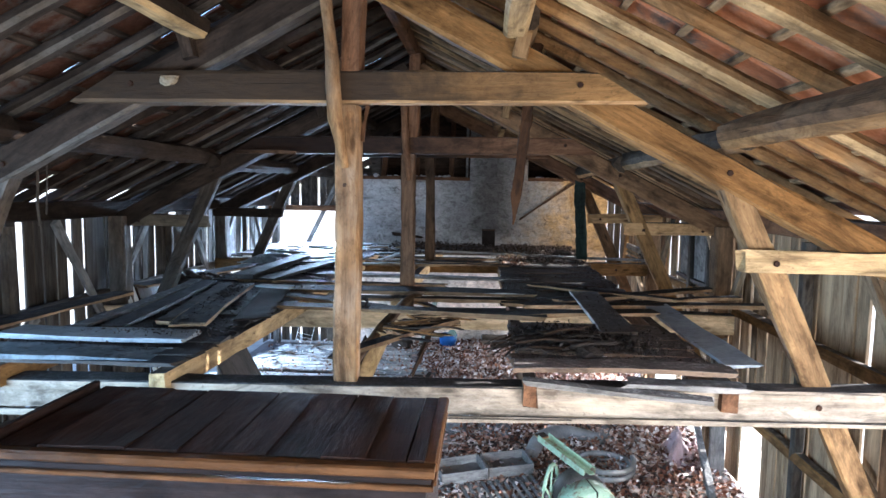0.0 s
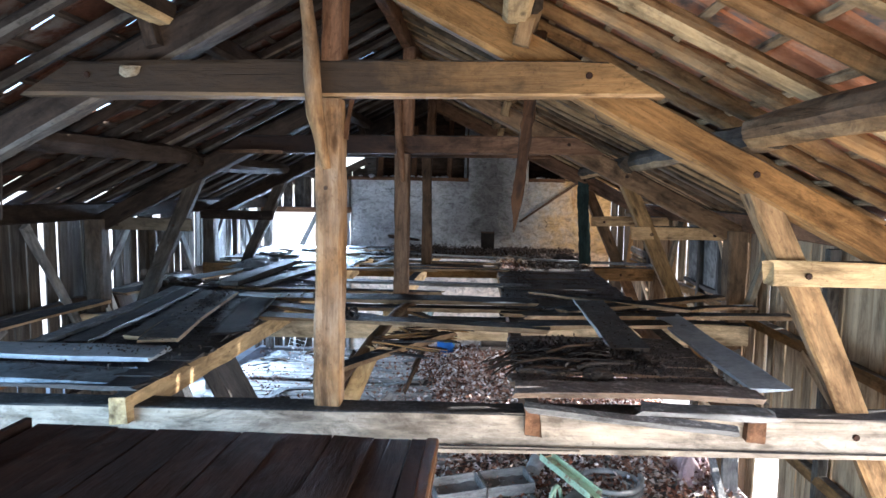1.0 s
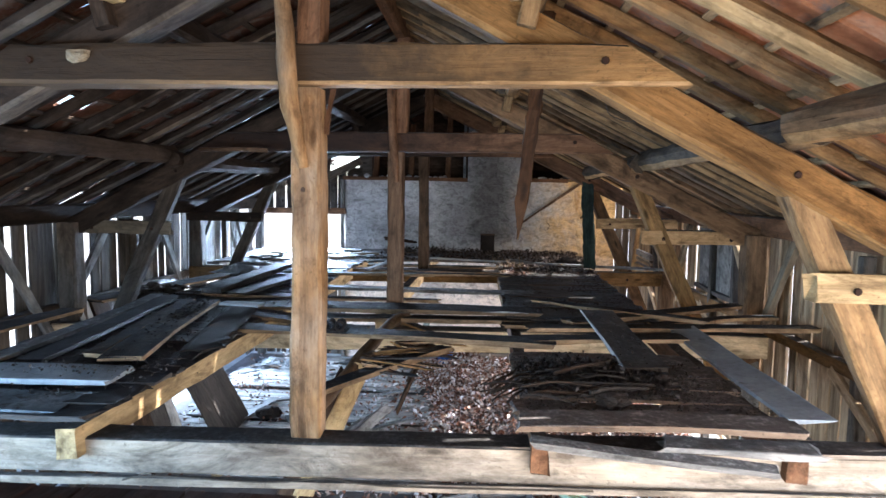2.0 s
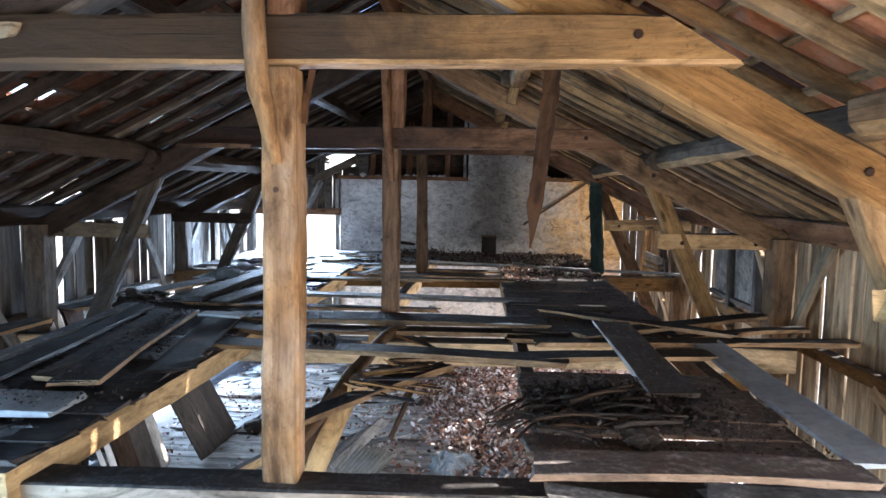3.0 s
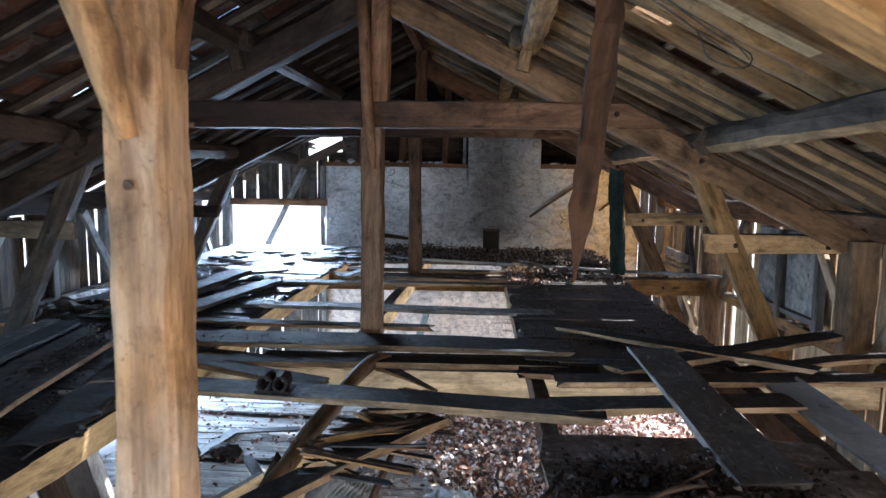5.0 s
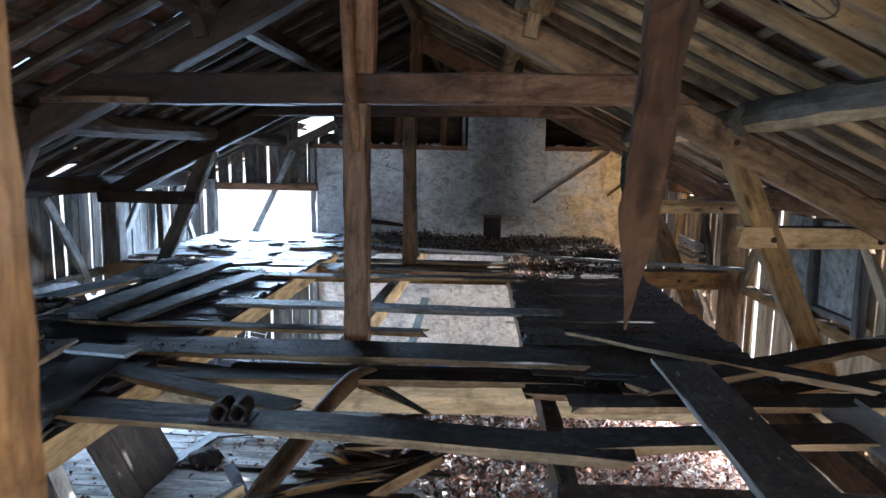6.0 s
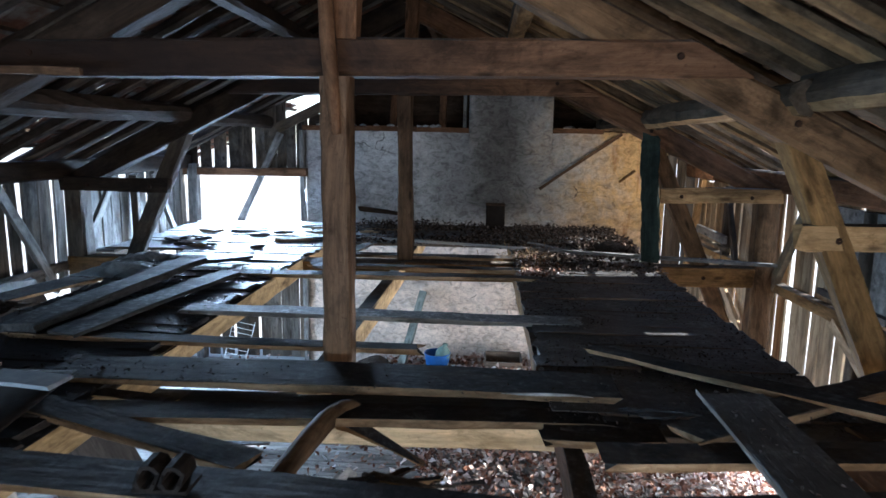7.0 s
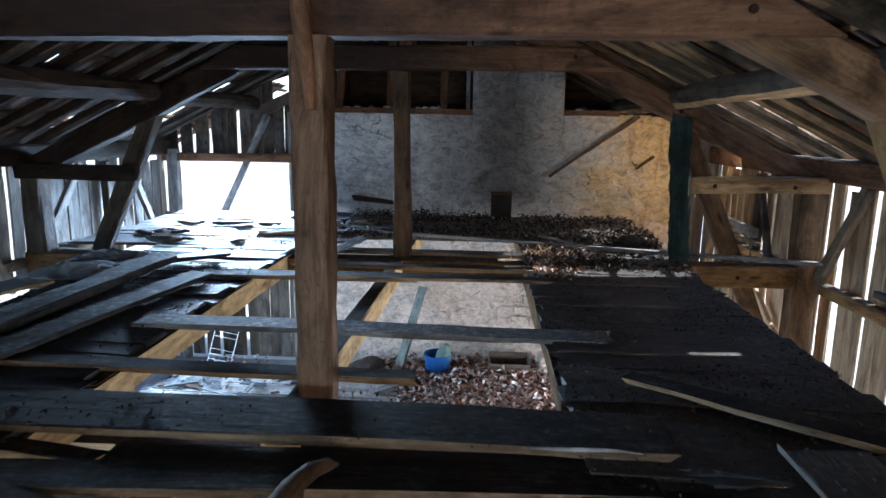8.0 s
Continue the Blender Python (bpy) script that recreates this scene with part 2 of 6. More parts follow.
M["brown_oak"] = wood("mid_brown_oak", (0.085, 0.047, 0.023), (0.185, 0.105, 0.052), (0.28, 0.172, 0.09), dirt=(0.06, 0.055, 0.05), dirt_from=0.6, stain=0.6)
M["amber_oak"] = wood("amber_oak", (0.08, 0.037, 0.011), (0.17, 0.086, 0.027), (0.28, 0.155, 0.056), dirt=(0.06, 0.055, 0.05), dirt_from=0.6)
M["part_shaded_tan"] = wood("half_shaded_tan", (0.18, 0.098, 0.042), (0.35, 0.215, 0.10), (0.49, 0.335, 0.175), stain=0.4, shaded_end=((0.06, 0.042, 0.028), 1.2))
M["part_shaded_red"] = wood("half_shaded_red_oak", (0.085, 0.04, 0.02), (0.165, 0.085, 0.045), (0.25, 0.14, 0.078), dirt=(0.06, 0.055, 0.05), dirt_from=0.6, shaded_end=((0.014, 0.010, 0.009), 2.2))
for key, gloss in (("deck", 0.32), ("plank", 0.07), ("dark_plank", 0.3)):
    M[key].node_tree.nodes["Principled BSDF"].inputs["Specular IOR Level"].default_value = gloss


def blotched(name, stops, scale, rough=0.9, metal=0.0, bump_s=0.4, bump_d=0.01, fine=8.0, world_space=False, second=None):
    m, nt, bsdf = start(name, rough)
    bsdf.inputs["Metallic"].default_value = metal
    vec = coords(nt, (1, 1, 1), world_space)
    a = noise_tex(nt, vec, scale, 7, 0.65, 0.3)
    col = ramp(nt, a, stops)
    f = noise_tex(nt, vec, scale * fine, 4, 0.6)
    col = mix(nt, 0.35, col, ramp(nt, f, [(0.3, (0.35, 0.35, 0.35)), (0.7, (1, 1, 1))]), "MULTIPLY")
    if second:
        s, c, lo, hi = second
        col = mix(nt, ramp(nt, noise_tex(nt, vec, s, 6, 0.7, 0.5), [(lo, (0, 0, 0)), (hi, (1, 1, 1))]), col, c)
    nt.links.new(col, bsdf.inputs["Base Color"])
    bump(nt, bsdf, math_node(nt, "ADD", a, math_node(nt, "MULTIPLY", f, 0.4)), bump_s, bump_d)
    return m


# unseen pale floor below the eye, added to bounce warm light upwards
M["bounce_floor"] = blotched("pale_bounce_floor", [(0.3, (0.27, 0.205, 0.13)), (0.7, (0.43, 0.345, 0.235))], 5.0, bump_s=0.7, bump_d=0.02)
M["blue_board"] = blotched("bluish_grey_board", [(0.3, (0.24, 0.27, 0.30)), (0.55, (0.36, 0.40, 0.43)), (0.75, (0.46, 0.50, 0.53))], 3.0, second=(11.0, (0.12, 0.12, 0.12), 0.60, 0.72))
M["dirty_blue"] = blotched("dusty_blue_grey_board", [(0.3, (0.10, 0.125, 0.15)), (0.55, (0.20, 0.24, 0.27)), (0.75, (0.36, 0.41, 0.45))], 4.0, second=(9.0, (0.06, 0.06, 0.06), 0.50, 0.64), bump_s=0.8, bump_d=0.02)
M["soil"] = blotched("soil", [(0.3, (0.10, 0.09, 0.085)), (0.6, (0.20, 0.18, 0.17))], 3.0, bump_s=0.6, bump_d=0.03)
M["outdoor"] = blotched("pale_gravel", [(0.3, (0.30, 0.30, 0.27)), (0.7, (0.48, 0.47, 0.43))], 0.6)
M["rust"] = blotched("rusty_iron", [(0.3, (0.015, 0.011, 0.009)), (0.7, (0.055, 0.026, 0.015))], 6.0, rough=0.7, metal=0.3)
M["iron"] = blotched("dull_iron", [(0.3, (0.05, 0.05, 0.05)), (0.7, (0.12, 0.11, 0.10))], 8.0, rough=0.55, metal=0.6)
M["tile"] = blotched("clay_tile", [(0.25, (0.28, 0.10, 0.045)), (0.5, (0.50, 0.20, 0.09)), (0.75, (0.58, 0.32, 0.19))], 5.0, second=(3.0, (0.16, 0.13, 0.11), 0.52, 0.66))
M["shaded_tile"] = blotched("shaded_dark_tile", [(0.25, (0.035, 0.016, 0.011)), (0.5, (0.085, 0.036, 0.022)), (0.75, (0.15, 0.08, 0.052))], 5.0, second=(3.0, (0.12, 0.11, 0.10), 0.5, 0.64))
M["cloth"] = blotched("grimy_plastic_sheet", [(0.3, (0.13, 0.15, 0.165)), (0.7, (0.30, 0.325, 0.345))], 6.0, rough=0.45)
M["sack"] = blotched("dull_sacking", [(0.3, (0.06, 0.065, 0.07)), (0.7, (0.15, 0.155, 0.16))], 7.0, rough=0.9)
M["felt"] = blotched("tarred_felt", [(0.3, (0.013, 0.010, 0.009)), (0.7, (0.032, 0.025, 0.021))], 7.0, rough=0.95, bump_s=0.8, bump_d=0.02)
M["green"] = blotched("faded_green_paint", [(0.3, (0.24, 0.38, 0.25)), (0.7, (0.42, 0.56, 0.42))], 5.0, rough=0.6, second=(7.0, (0.17, 0.12, 0.08), 0.52, 0.64))
M["grey_tube"] = blotched("grey_rubber", [(0.3, (0.14, 0.145, 0.15)), (0.7, (0.26, 0.27, 0.27))], 5.0, rough=0.6)
M["fibre"] = blotched("fibre_cement", [(0.3, (0.15, 0.15, 0.135)), (0.7, (0.27, 0.27, 0.245))], 6.0)
M["blue"] = blotched("blue_plastic", [(0.3, (0.015, 0.06, 0.20)), (0.7, (0.03, 0.11, 0.33))], 4.0, rough=0.45)
M["jug"] = blotched("grey_green_plastic", [(0.3, (0.08, 0.13, 0.12)), (0.7, (0.15, 0.22, 0.20))], 4.0, rough=0.5)
M["white_paint"] = blotched("dirty_white_paint", [(0.3, (0.55, 0.55, 0.53)), (0.7, (0.75, 0.75, 0.73))], 5.0, rough=0.5)
M["pink"] = blotched("faded_pink_sheet", [(0.3, (0.34, 0.24, 0.26)), (0.7, (0.48, 0.37, 0.38))], 3.0, rough=0.6)
M["rope"] = blotched("old_wire", [(0.3, (0.04, 0.035, 0.03)), (0.7, (0.09, 0.075, 0.06))], 20.0)
M["litter_lump"] = blotched("matted_straw", [(0.3, (0.02, 0.016, 0.014)), (0.7, (0.07, 0.055, 0.045))], 14.0, bump_s=1.0, bump_d=0.03)
M["nest"] = blotched("dry_mud", [(0.3, (0.22, 0.17, 0.11)), (0.7, (0.45, 0.36, 0.24))], 18.0, bump_s=1.0, bump_d=0.02)
M["block"] = blotched("concrete_block", [(0.3, (0.15, 0.15, 0.145)), (0.7, (0.27, 0.265, 0.26))], 8.0)


def plaster_material():
    m, nt, bsdf = start("old_rough_plaster", 0.95)
    vec = coords(nt, (1, 1, 1), True)
    big = noise_tex(nt, vec, 1.1, 6, 0.6, 0.5)
    col = ramp(nt, big, [(0.3, (0.40, 0.40, 0.41)), (0.5, (0.58, 0.575, 0.57)), (0.7, (0.72, 0.71, 0.70))])
    sep = nt.nodes.new("ShaderNodeSeparateXYZ")
    nt.links.new(vec, sep.inputs[0])
    # ochre coat towards the eave side, pinkish lime below the loft
    wob = math_node(nt, "MULTIPLY", big, 1.1)
    fray = math_node(nt, "MULTIPLY", noise_tex(nt, vec, 5.0, 6, 0.7, 0.6), 0.5)
    side = math_node(nt, "ADD", math_node(nt, "MULTIPLY", sep.outputs["X"], 0.33), math_node(nt, "ADD", wob, fray))
    ochre = ramp(nt, math_node(nt, "MULTIPLY", side, 0.5), [(0.62, (0, 0, 0)), (0.83, (0.95, 0.95, 0.95))])
    col = mix(nt, ochre, col, (0.62, 0.40, 0.17))
    low = math_node(nt, "ADD", math_node(nt, "ADD", math_node(nt, "MULTIPLY", sep.outputs["Z"], -0.5), wob), 1.0)
    lime = ramp(nt, low, [(0.48, (0, 0, 0)), (0.74, (0.85, 0.85, 0.85))])
    col = mix(nt, lime, col, (0.72, 0.59, 0.48))
    soot = noise_tex(nt, vec, 1.7, 5, 0.7, 0.8)
    col = mix(nt, ramp(nt, soot, [(0.48, (0, 0, 0)), (0.72, (0.75, 0.75, 0.75))]), col, (0.20, 0.19, 0.185))
    # rusty runs down the eave side
    runs = noise_tex(nt, coords(nt, (3.2, 1, 0.5), True), 1.6, 5, 0.65, 0.6)
    wet = math_node(nt, "MULTIPLY", ramp(nt, runs, [(0.50, (0, 0, 0)), (0.66, (0.9, 0.9, 0.9))]), ramp(nt, math_node(nt, "MULTIPLY", sep.outputs["X"], 0.25), [(0.50, (0, 0, 0)), (0.64, (1, 1, 1))]))
    col = mix(nt, wet, col, (0.30, 0.135, 0.045))
    # smoke stain that spreads below the chimney breast, a cleaner band along the top of the wall
    off = math_node(nt, "ABSOLUTE", math_node(nt, "SUBTRACT", sep.outputs["X"], 0.95))
    spread = math_node(nt, "ADD", math_node(nt, "MULTIPLY", off, 0.75), math_node(nt, "MULTIPLY", soot, 1.1))
    smoke = ramp(nt, math_node(nt, "MULTIPLY", spread, 0.5), [(0.30, (0.92, 0.92, 0.92)), (0.72, (0, 0, 0))])
    high = ramp(nt, math_node(nt, "ADD", math_node(nt, "MULTIPLY", sep.outputs["Z"], 0.25), math_node(nt, "MULTIPLY", big, 0.1)), [(0.56, (0, 0, 0)), (0.66, (1, 1, 1))])
    col = mix(nt, math_node(nt, "MULTIPLY", smoke, high), col, (0.10, 0.095, 0.09))
    lumps = noise_tex(nt, coords(nt, (1, 1, 1.5), True), 8.5, 6, 0.68, 1.0)
    grain = noise_tex(nt, vec, 55, 4, 0.6)
    col = mix(nt, 0.75, col, ramp(nt, lumps, [(0.36, (0.46, 0.45, 0.44)), (0.49, (0.94, 0.94, 0.94)), (0.62, (1.22, 1.22, 1.22))]), "MULTIPLY")
    col = mix(nt, 0.3, col, ramp(nt, grain, [(0.35, (0.6, 0.6, 0.6)), (0.6, (1.05, 1.05, 1.05))]), "MULTIPLY")
    # hairline cracks
    vor = node(nt, "ShaderNodeTexVoronoi", Scale=1.5)
    vor.feature = "DISTANCE_TO_EDGE"
    wv = nt.nodes.new("ShaderNodeVectorMath")
    wn2 = node(nt, "ShaderNodeTexNoise", Scale=4.0, Detail=4)
    nt.links.new(vec, wn2.inputs["Vector"])
    wv.operation = "MULTIPLY_ADD"
    nt.links.new(wn2.outputs["Color"], wv.inputs[0])
    wv.inputs[1].default_value = (0.22, 0.22, 0.22)
    nt.links.new(vec, wv.inputs[2])
    nt.links.new(wv.outputs[0], vor.inputs["Vector"])
    crack = ramp(nt, vor.outputs["Distance"], [(0.004, (1, 1, 1)), (0.010, (0, 0, 0))])
    crack = math_node(nt, "MULTIPLY", crack, ramp(nt, big, [(0.57, (0, 0, 0)), (0.62, (0.85, 0.85, 0.85))]))
    col = mix(nt, crack, col, (0.07, 0.06, 0.05))
    nt.links.new(col, bsdf.inputs["Base Color"])
    bump(nt, bsdf, math_node(nt, "ADD", lumps, math_node(nt, "MULTIPLY", grain, 0.15)), 1.0, 0.065)
    return m


M["plaster"] = plaster_material()
M["stone"] = blotched("bare_stone", [(0.3, (0.36, 0.27, 0.18)), (0.7, (0.55, 0.45, 0.34))], 4.0)


def leaf_material(name, stops):
    m, nt, bsdf = start(name, 0.75)
    geo = nt.nodes.new("ShaderNodeNewGeometry")
    col = ramp(nt, geo.outputs["Random Per Island"], stops)
    f = noise_tex(nt, coords(nt, (1, 1, 1), True), 45, 3)
    col = mix(nt, 0.4, col, ramp(nt, f, [(0.3, (0.5, 0.5, 0.5)), (0.7, (1, 1, 1))]), "MULTIPLY")
    nt.links.new(col, bsdf.inputs["Base Color"])
    return m


M["leaves"] = leaf_material("dead_leaves", [(0.0, (0.05, 0.026, 0.02)), (0.28, (0.20, 0.092, 0.058)), (0.5, (0.36, 0.225, 0.17)), (0.78, (0.50, 0.42, 0.38)), (1.0, (0.80, 0.78, 0.79))])
M["crumbs"] = leaf_material("bark_crumbs", [(0.0, (0.012, 0.010, 0.009)), (0.6, (0.04, 0.032, 0.028)), (0.92, (0.085, 0.07, 0.062)), (1.0, (0.16, 0.135, 0.12))])
M["litter"] = leaf_material("loft_litter", [(0.0, (0.02, 0.015, 0.013)), (0.5, (0.075, 0.055, 0.045)), (0.85, (0.16, 0.125, 0.105)), (1.0, (0.30, 0.25, 0.22))])

# ---------------------------------------------------------------- building helpers
rng = random.Random(7)


def link(name, bm, material, parent=None, label="", m=None):
    me = bpy.data.meshes.new(name)
    bm.to_mesh(me)
    bm.free()
    me.materials.append(material)
    ob = new(name, me)
    if m is not None:
        ob.matrix_world = m
    if parent is not None:
        ob.parent = parent
    if label:
        ob["label"] = label
    return ob


def part(name, bm, material, parent, label="", m=None):
    return link(name, bm, material, parent, label, m)


def share(name, mesh, parent, m, label=""):
    ob = new(name, mesh)
    ob.matrix_world = m
    ob.parent = parent
    if label:
        ob["label"] = label
    return ob


def empty(name, label, category, group="", kind=""):
    return tagged(new(name), label, category, group, kind)


def along(p0, p1, roll=0.0):
    """The pose of a piece whose local x runs from p0 to p1, with local z as upright as can be."""
    a, b = Vector(p0), Vector(p1)
    x = (b - a).normalized()
    up = Vector((0, 0, 1)) if abs(x.z) < 0.95 else Vector((0, 1, 0))
    y = up.cross(x).normalized()
    z = x.cross(y)
    r = Matrix((x, y, z)).transposed().to_4x4()
    return Matrix.Translation(a) @ r @ pose(0, 0, 0, roll)


def timber_bm(length, w, h, seed=0, wobble=0.006, bow=0.0, chamfer=0.12, taper=0.0, segs=0, ragged=0.0, roundness=0):
    """A timber along local x from 0 to length: chamfered or round section, uneven faces, bowed or split ends."""
    r = random.Random(seed * 7919 + 13)
    bm = bmesh.new()
    n = segs or max(3, min(18, int(length / 0.22)))
    if roundness:
        prof = [(0.5 * math.cos(2 * math.pi * k / roundness), 0.5 * math.sin(2 * math.pi * k / roundness)) for k in range(roundness)]
    else:
        c = chamfer * min(w, h)
        cy, cz = c / w, c / h
        prof = [(-0.5 + cy, -0.5), (0.5 - cy, -0.5), (0.5, -0.5 + cz), (0.5, 0.5 - cz), (0.5 - cy, 0.5), (-0.5 + cy, 0.5), (-0.5, 0.5 - cz), (-0.5, -0.5 + cz)]
    ph = [r.uniform(0, 6.28) for _ in range(len(prof))]
    sway = r.uniform(0, 6.28)
    rings = []
    for i in range(n + 1):
        t = i / n
        k = 1 - taper * t
        oy = bow * math.sin(math.pi * t) + wobble * 0.8 * math.sin(3.1 * t + sway)
        oz = bow * 0.5 * math.sin(math.pi * t) + wobble * 0.8 * math.cos(2.7 * t + sway)
        ring = []
        for j, (py, pz) in enumerate(prof):
            d = wobble * (0.6 * math.sin(5.3 * t + ph[j]) + r.uniform(-0.5, 0.5))
            x = t * length
            if ragged and i in (0, n):
                x += r.uniform(-1, 0.4) * ragged * (1 if i else -1)
            ring.append(bm.verts.new((x, py * w * k + oy + (d if py > 0 else -d), pz * h * k + oz + (d if pz > 0 else -d))))
        rings.append(ring)
    m = len(prof)
    for a, b in zip(rings, rings[1:]):
        for j in range(m):
            bm.faces.new((a[j], a[(j + 1) % m], b[(j + 1) % m], b[j]))
    bm.faces.new(rings[0][::-1])
    bm.faces.new(rings[-1])
    bmesh.ops.recalc_face_normals(bm, faces=bm.faces)
    return bm


SEED = [0]


def timber(name, p0, p1, w, h, material, parent=None, label="", roll=0.0, **kw):
    SEED[0] += 1
    a, b = Vector(p0), Vector(p1)
    return link(name, timber_bm((b - a).length, w, h, SEED[0], **kw), material, parent, label, along(p0, p1, roll))


def box_bm(sx, sy, sz, bevel=0.0, at=(0, 0, 0)):
    bm = bmesh.new()
    bmesh.ops.create_cube(bm, size=1, matrix=Matrix.Translation(at) @ Matrix.Diagonal((sx, sy, sz, 1)))
    if bevel:
        bmesh.ops.bevel(bm, geom=list(bm.edges), offset=bevel, segments=1, affect="EDGES")
    return bm


def tube_bm(points, radius, sides=8, cap=True):
    """A round tube through the points; radius a number or a list."""
    bm = bmesh.new()
    pts = [Vector(p) for p in points]
    rings = []
    for i, p in enumerate(pts):
        d = (pts[min(i + 1, len(pts) - 1)] - pts[max(i - 1, 0)]).normalized()
        up = Vector((0, 0, 1)) if abs(d.z) < 0.9 else Vector((1, 0, 0))
        u = up.cross(d).normalized()
        v = d.cross(u)
        rad = radius[i] if isinstance(radius, (list, tuple)) else radius
        rings.append([bm.verts.new(p + rad * (math.cos(6.2832 * k / sides) * u + math.sin(6.2832 * k / sides) * v)) for k in range(sides)])
    for a, b in zip(rings, rings[1:]):
        for k in range(sides):
            f = bm.faces.new((a[k], a[(k + 1) % sides], b[(k + 1) % sides], b[k]))
            f.smooth = True
    if cap:
        bm.faces.new(rings[0][::-1])
        bm.faces.new(rings[-1])
    return bm


def lathe_bm(profile, sides=20, smooth=True):
    """A turned body from (radius, height) pairs, open at neither end where the radius is small."""
    bm = bmesh.new()
    rings = [[bm.verts.new((r * math.cos(6.2832 * k / sides), r * math.sin(6.2832 * k / sides), z)) for k in range(sides)] for r, z in profile]
    for a, b in zip(rings, rings[1:]):
        for k in range(sides):
            f = bm.faces.new((a[k], a[(k + 1) % sides], b[(k + 1) % sides], b[k]))
            f.smooth = smooth
    bm.faces.new(rings[0][::-1])
    return bm


def sheet_bm(nx, ny, fn):
    """A grid whose points are fn(u, v), u and v from 0 to 1."""
    bm = bmesh.new()
    g = [[bm.verts.new(fn(i / nx, j / ny)) for j in range(ny + 1)] for i in range(nx + 1)]
    for i in range(nx):
        for j in range(ny):
            f = bm.faces.new((g[i][j], g[i + 1][j], g[i + 1][j + 1], g[i][j + 1]))
            f.smooth = True
    return bm


def solid(ob, thick):
    mod = ob.modifiers.new("thickness", "SOLIDIFY")
    mod.thickness = thick
    return ob


def bolt_bm(r=0.019, d=0.012):
    return lathe_bm([(r, 0), (r, d * 0.6), (r * 0.8, d), (0.002, d)], 8, False)

# ---------------------------------------------------------------- ground and outside
FRONT, BACK = -2.5, 12.8           # gable behind the eye, house wall ahead
WALL_X = 3.68
FRAMES = (3.985, 7.19, 10.08)


def ground_height(x, y):
    inside = abs(x) < 3.6 and FRONT < y < BACK
    return (0.03 * noise.noise(Vector((x * 0.9, y * 0.9, 3))) + 0.012 * noise.noise(Vector((x * 4, y * 4, 8)))) if inside else -0.02


bm = bmesh.new()
xs = [-400, -120, -40, -15, -6] + [-3.7 + 7.4 * i / 40 for i in range(41)] + [6, 15, 40, 120, 400]
ys = [-400, -120, -40, -15, -6] + [FRONT + (BACK - FRONT) * j / 80 for j in range(81)] + [16, 30, 60, 140, 400]
grid = [[bm.verts.new((x, y, ground_height(x, y))) for y in ys] for x in xs]
for i in range(len(xs) - 1):
    for j in range(len(ys) - 1):
        f = bm.faces.new((grid[i][j], grid[i + 1][j], grid[i + 1][j + 1], grid[i][j + 1]))
        my = (ys[j] + ys[j + 1]) / 2
        f.material_index = (2 if my < 3.7 else 0) if (abs(xs[i] + xs[i + 1]) / 2 < 3.7 and FRONT < my < BACK) else 1
ground = link("ground", bm, M["soil"])
ground.data.materials.append(M["outdoor"])
ground.data.materials.append(M["bounce_floor"])
tagged(ground, "trodden grey earth floor running out to pale gravel", "ground", kind="structure")

# ---------------------------------------------------------------- house wall at the far end
wall_back = empty("wall_back", "rough plastered masonry house wall with a chimney breast", "wall", kind="structure")
LEDGE = 3.40


def wall_point(u, v, x0, x1, z0, z1, y, amp):
    x, z = x0 + (x1 - x0) * u, z0 + (z1 - z0) * v
    d = amp * (noise.noise(Vector((x * 1.3, z * 1.3, 5))) + 0.6 * noise.noise(Vector((x * 5, z * 5, 9))) + 0.75 * noise.noise(Vector((x * 13, z * 13, 2))))
    return (x, y + d, z)


def masonry(name, x0, x1, z0, z1, y, thick, amp, parent, label=""):
    nx, nz = max(2, int((x1 - x0) / 0.035)), max(2, int((z1 - z0) / 0.035))
    bm = sheet_bm(nx, nz, lambda u, v: wall_point(u, v, x0, x1, z0, z1, y, amp))
    edge = [e for e in bm.edges if e.is_boundary]
    ext = bmesh.ops.extrude_edge_only(bm, edges=edge)
    for g in ext["geom"]:
        if isinstance(g, bmesh.types.BMVert):
            g.co.y = y + thick
    bmesh.ops.holes_fill(bm, edges=[e for e in bm.edges if e.is_boundary], sides=0)
    bmesh.ops.recalc_face_normals(bm, faces=bm.faces)
    return part(name, bm, M["plaster"], parent, label)


masonry("plastered_face", -1.82, 3.24, -0.05, LEDGE, BACK, 0.45, 0.022, wall_back)
masonry("plaster_band", -1.80, 0.50, 3.21, LEDGE + 0.02, BACK - 0.018, 0.1, 0.010, wall_back, "whiter plaster band under the ledge")
masonry("plaster_band", 1.65, 2.75, 3.23, LEDGE + 0.02, BACK - 0.018, 0.1, 0.010, wall_back, "whiter plaster band under the ledge")
masonry("chimney_breast", 0.50, 1.65, LEDGE - 0.3, 5.2, BACK - 0.06, 0.42, 0.016, wall_back, "soot-stained plastered chimney breast")
for x0, x1 in ((-1.86, 0.50), (1.65, 2.35)):
    timber("ledge", (x0, BACK + 0.10, LEDGE + 0.03), (x1, BACK + 0.10, LEDGE + 0.03), 0.28, 0.07, M["oak_red"], wall_back, "dusty timber wall plate", chamfer=0.1)
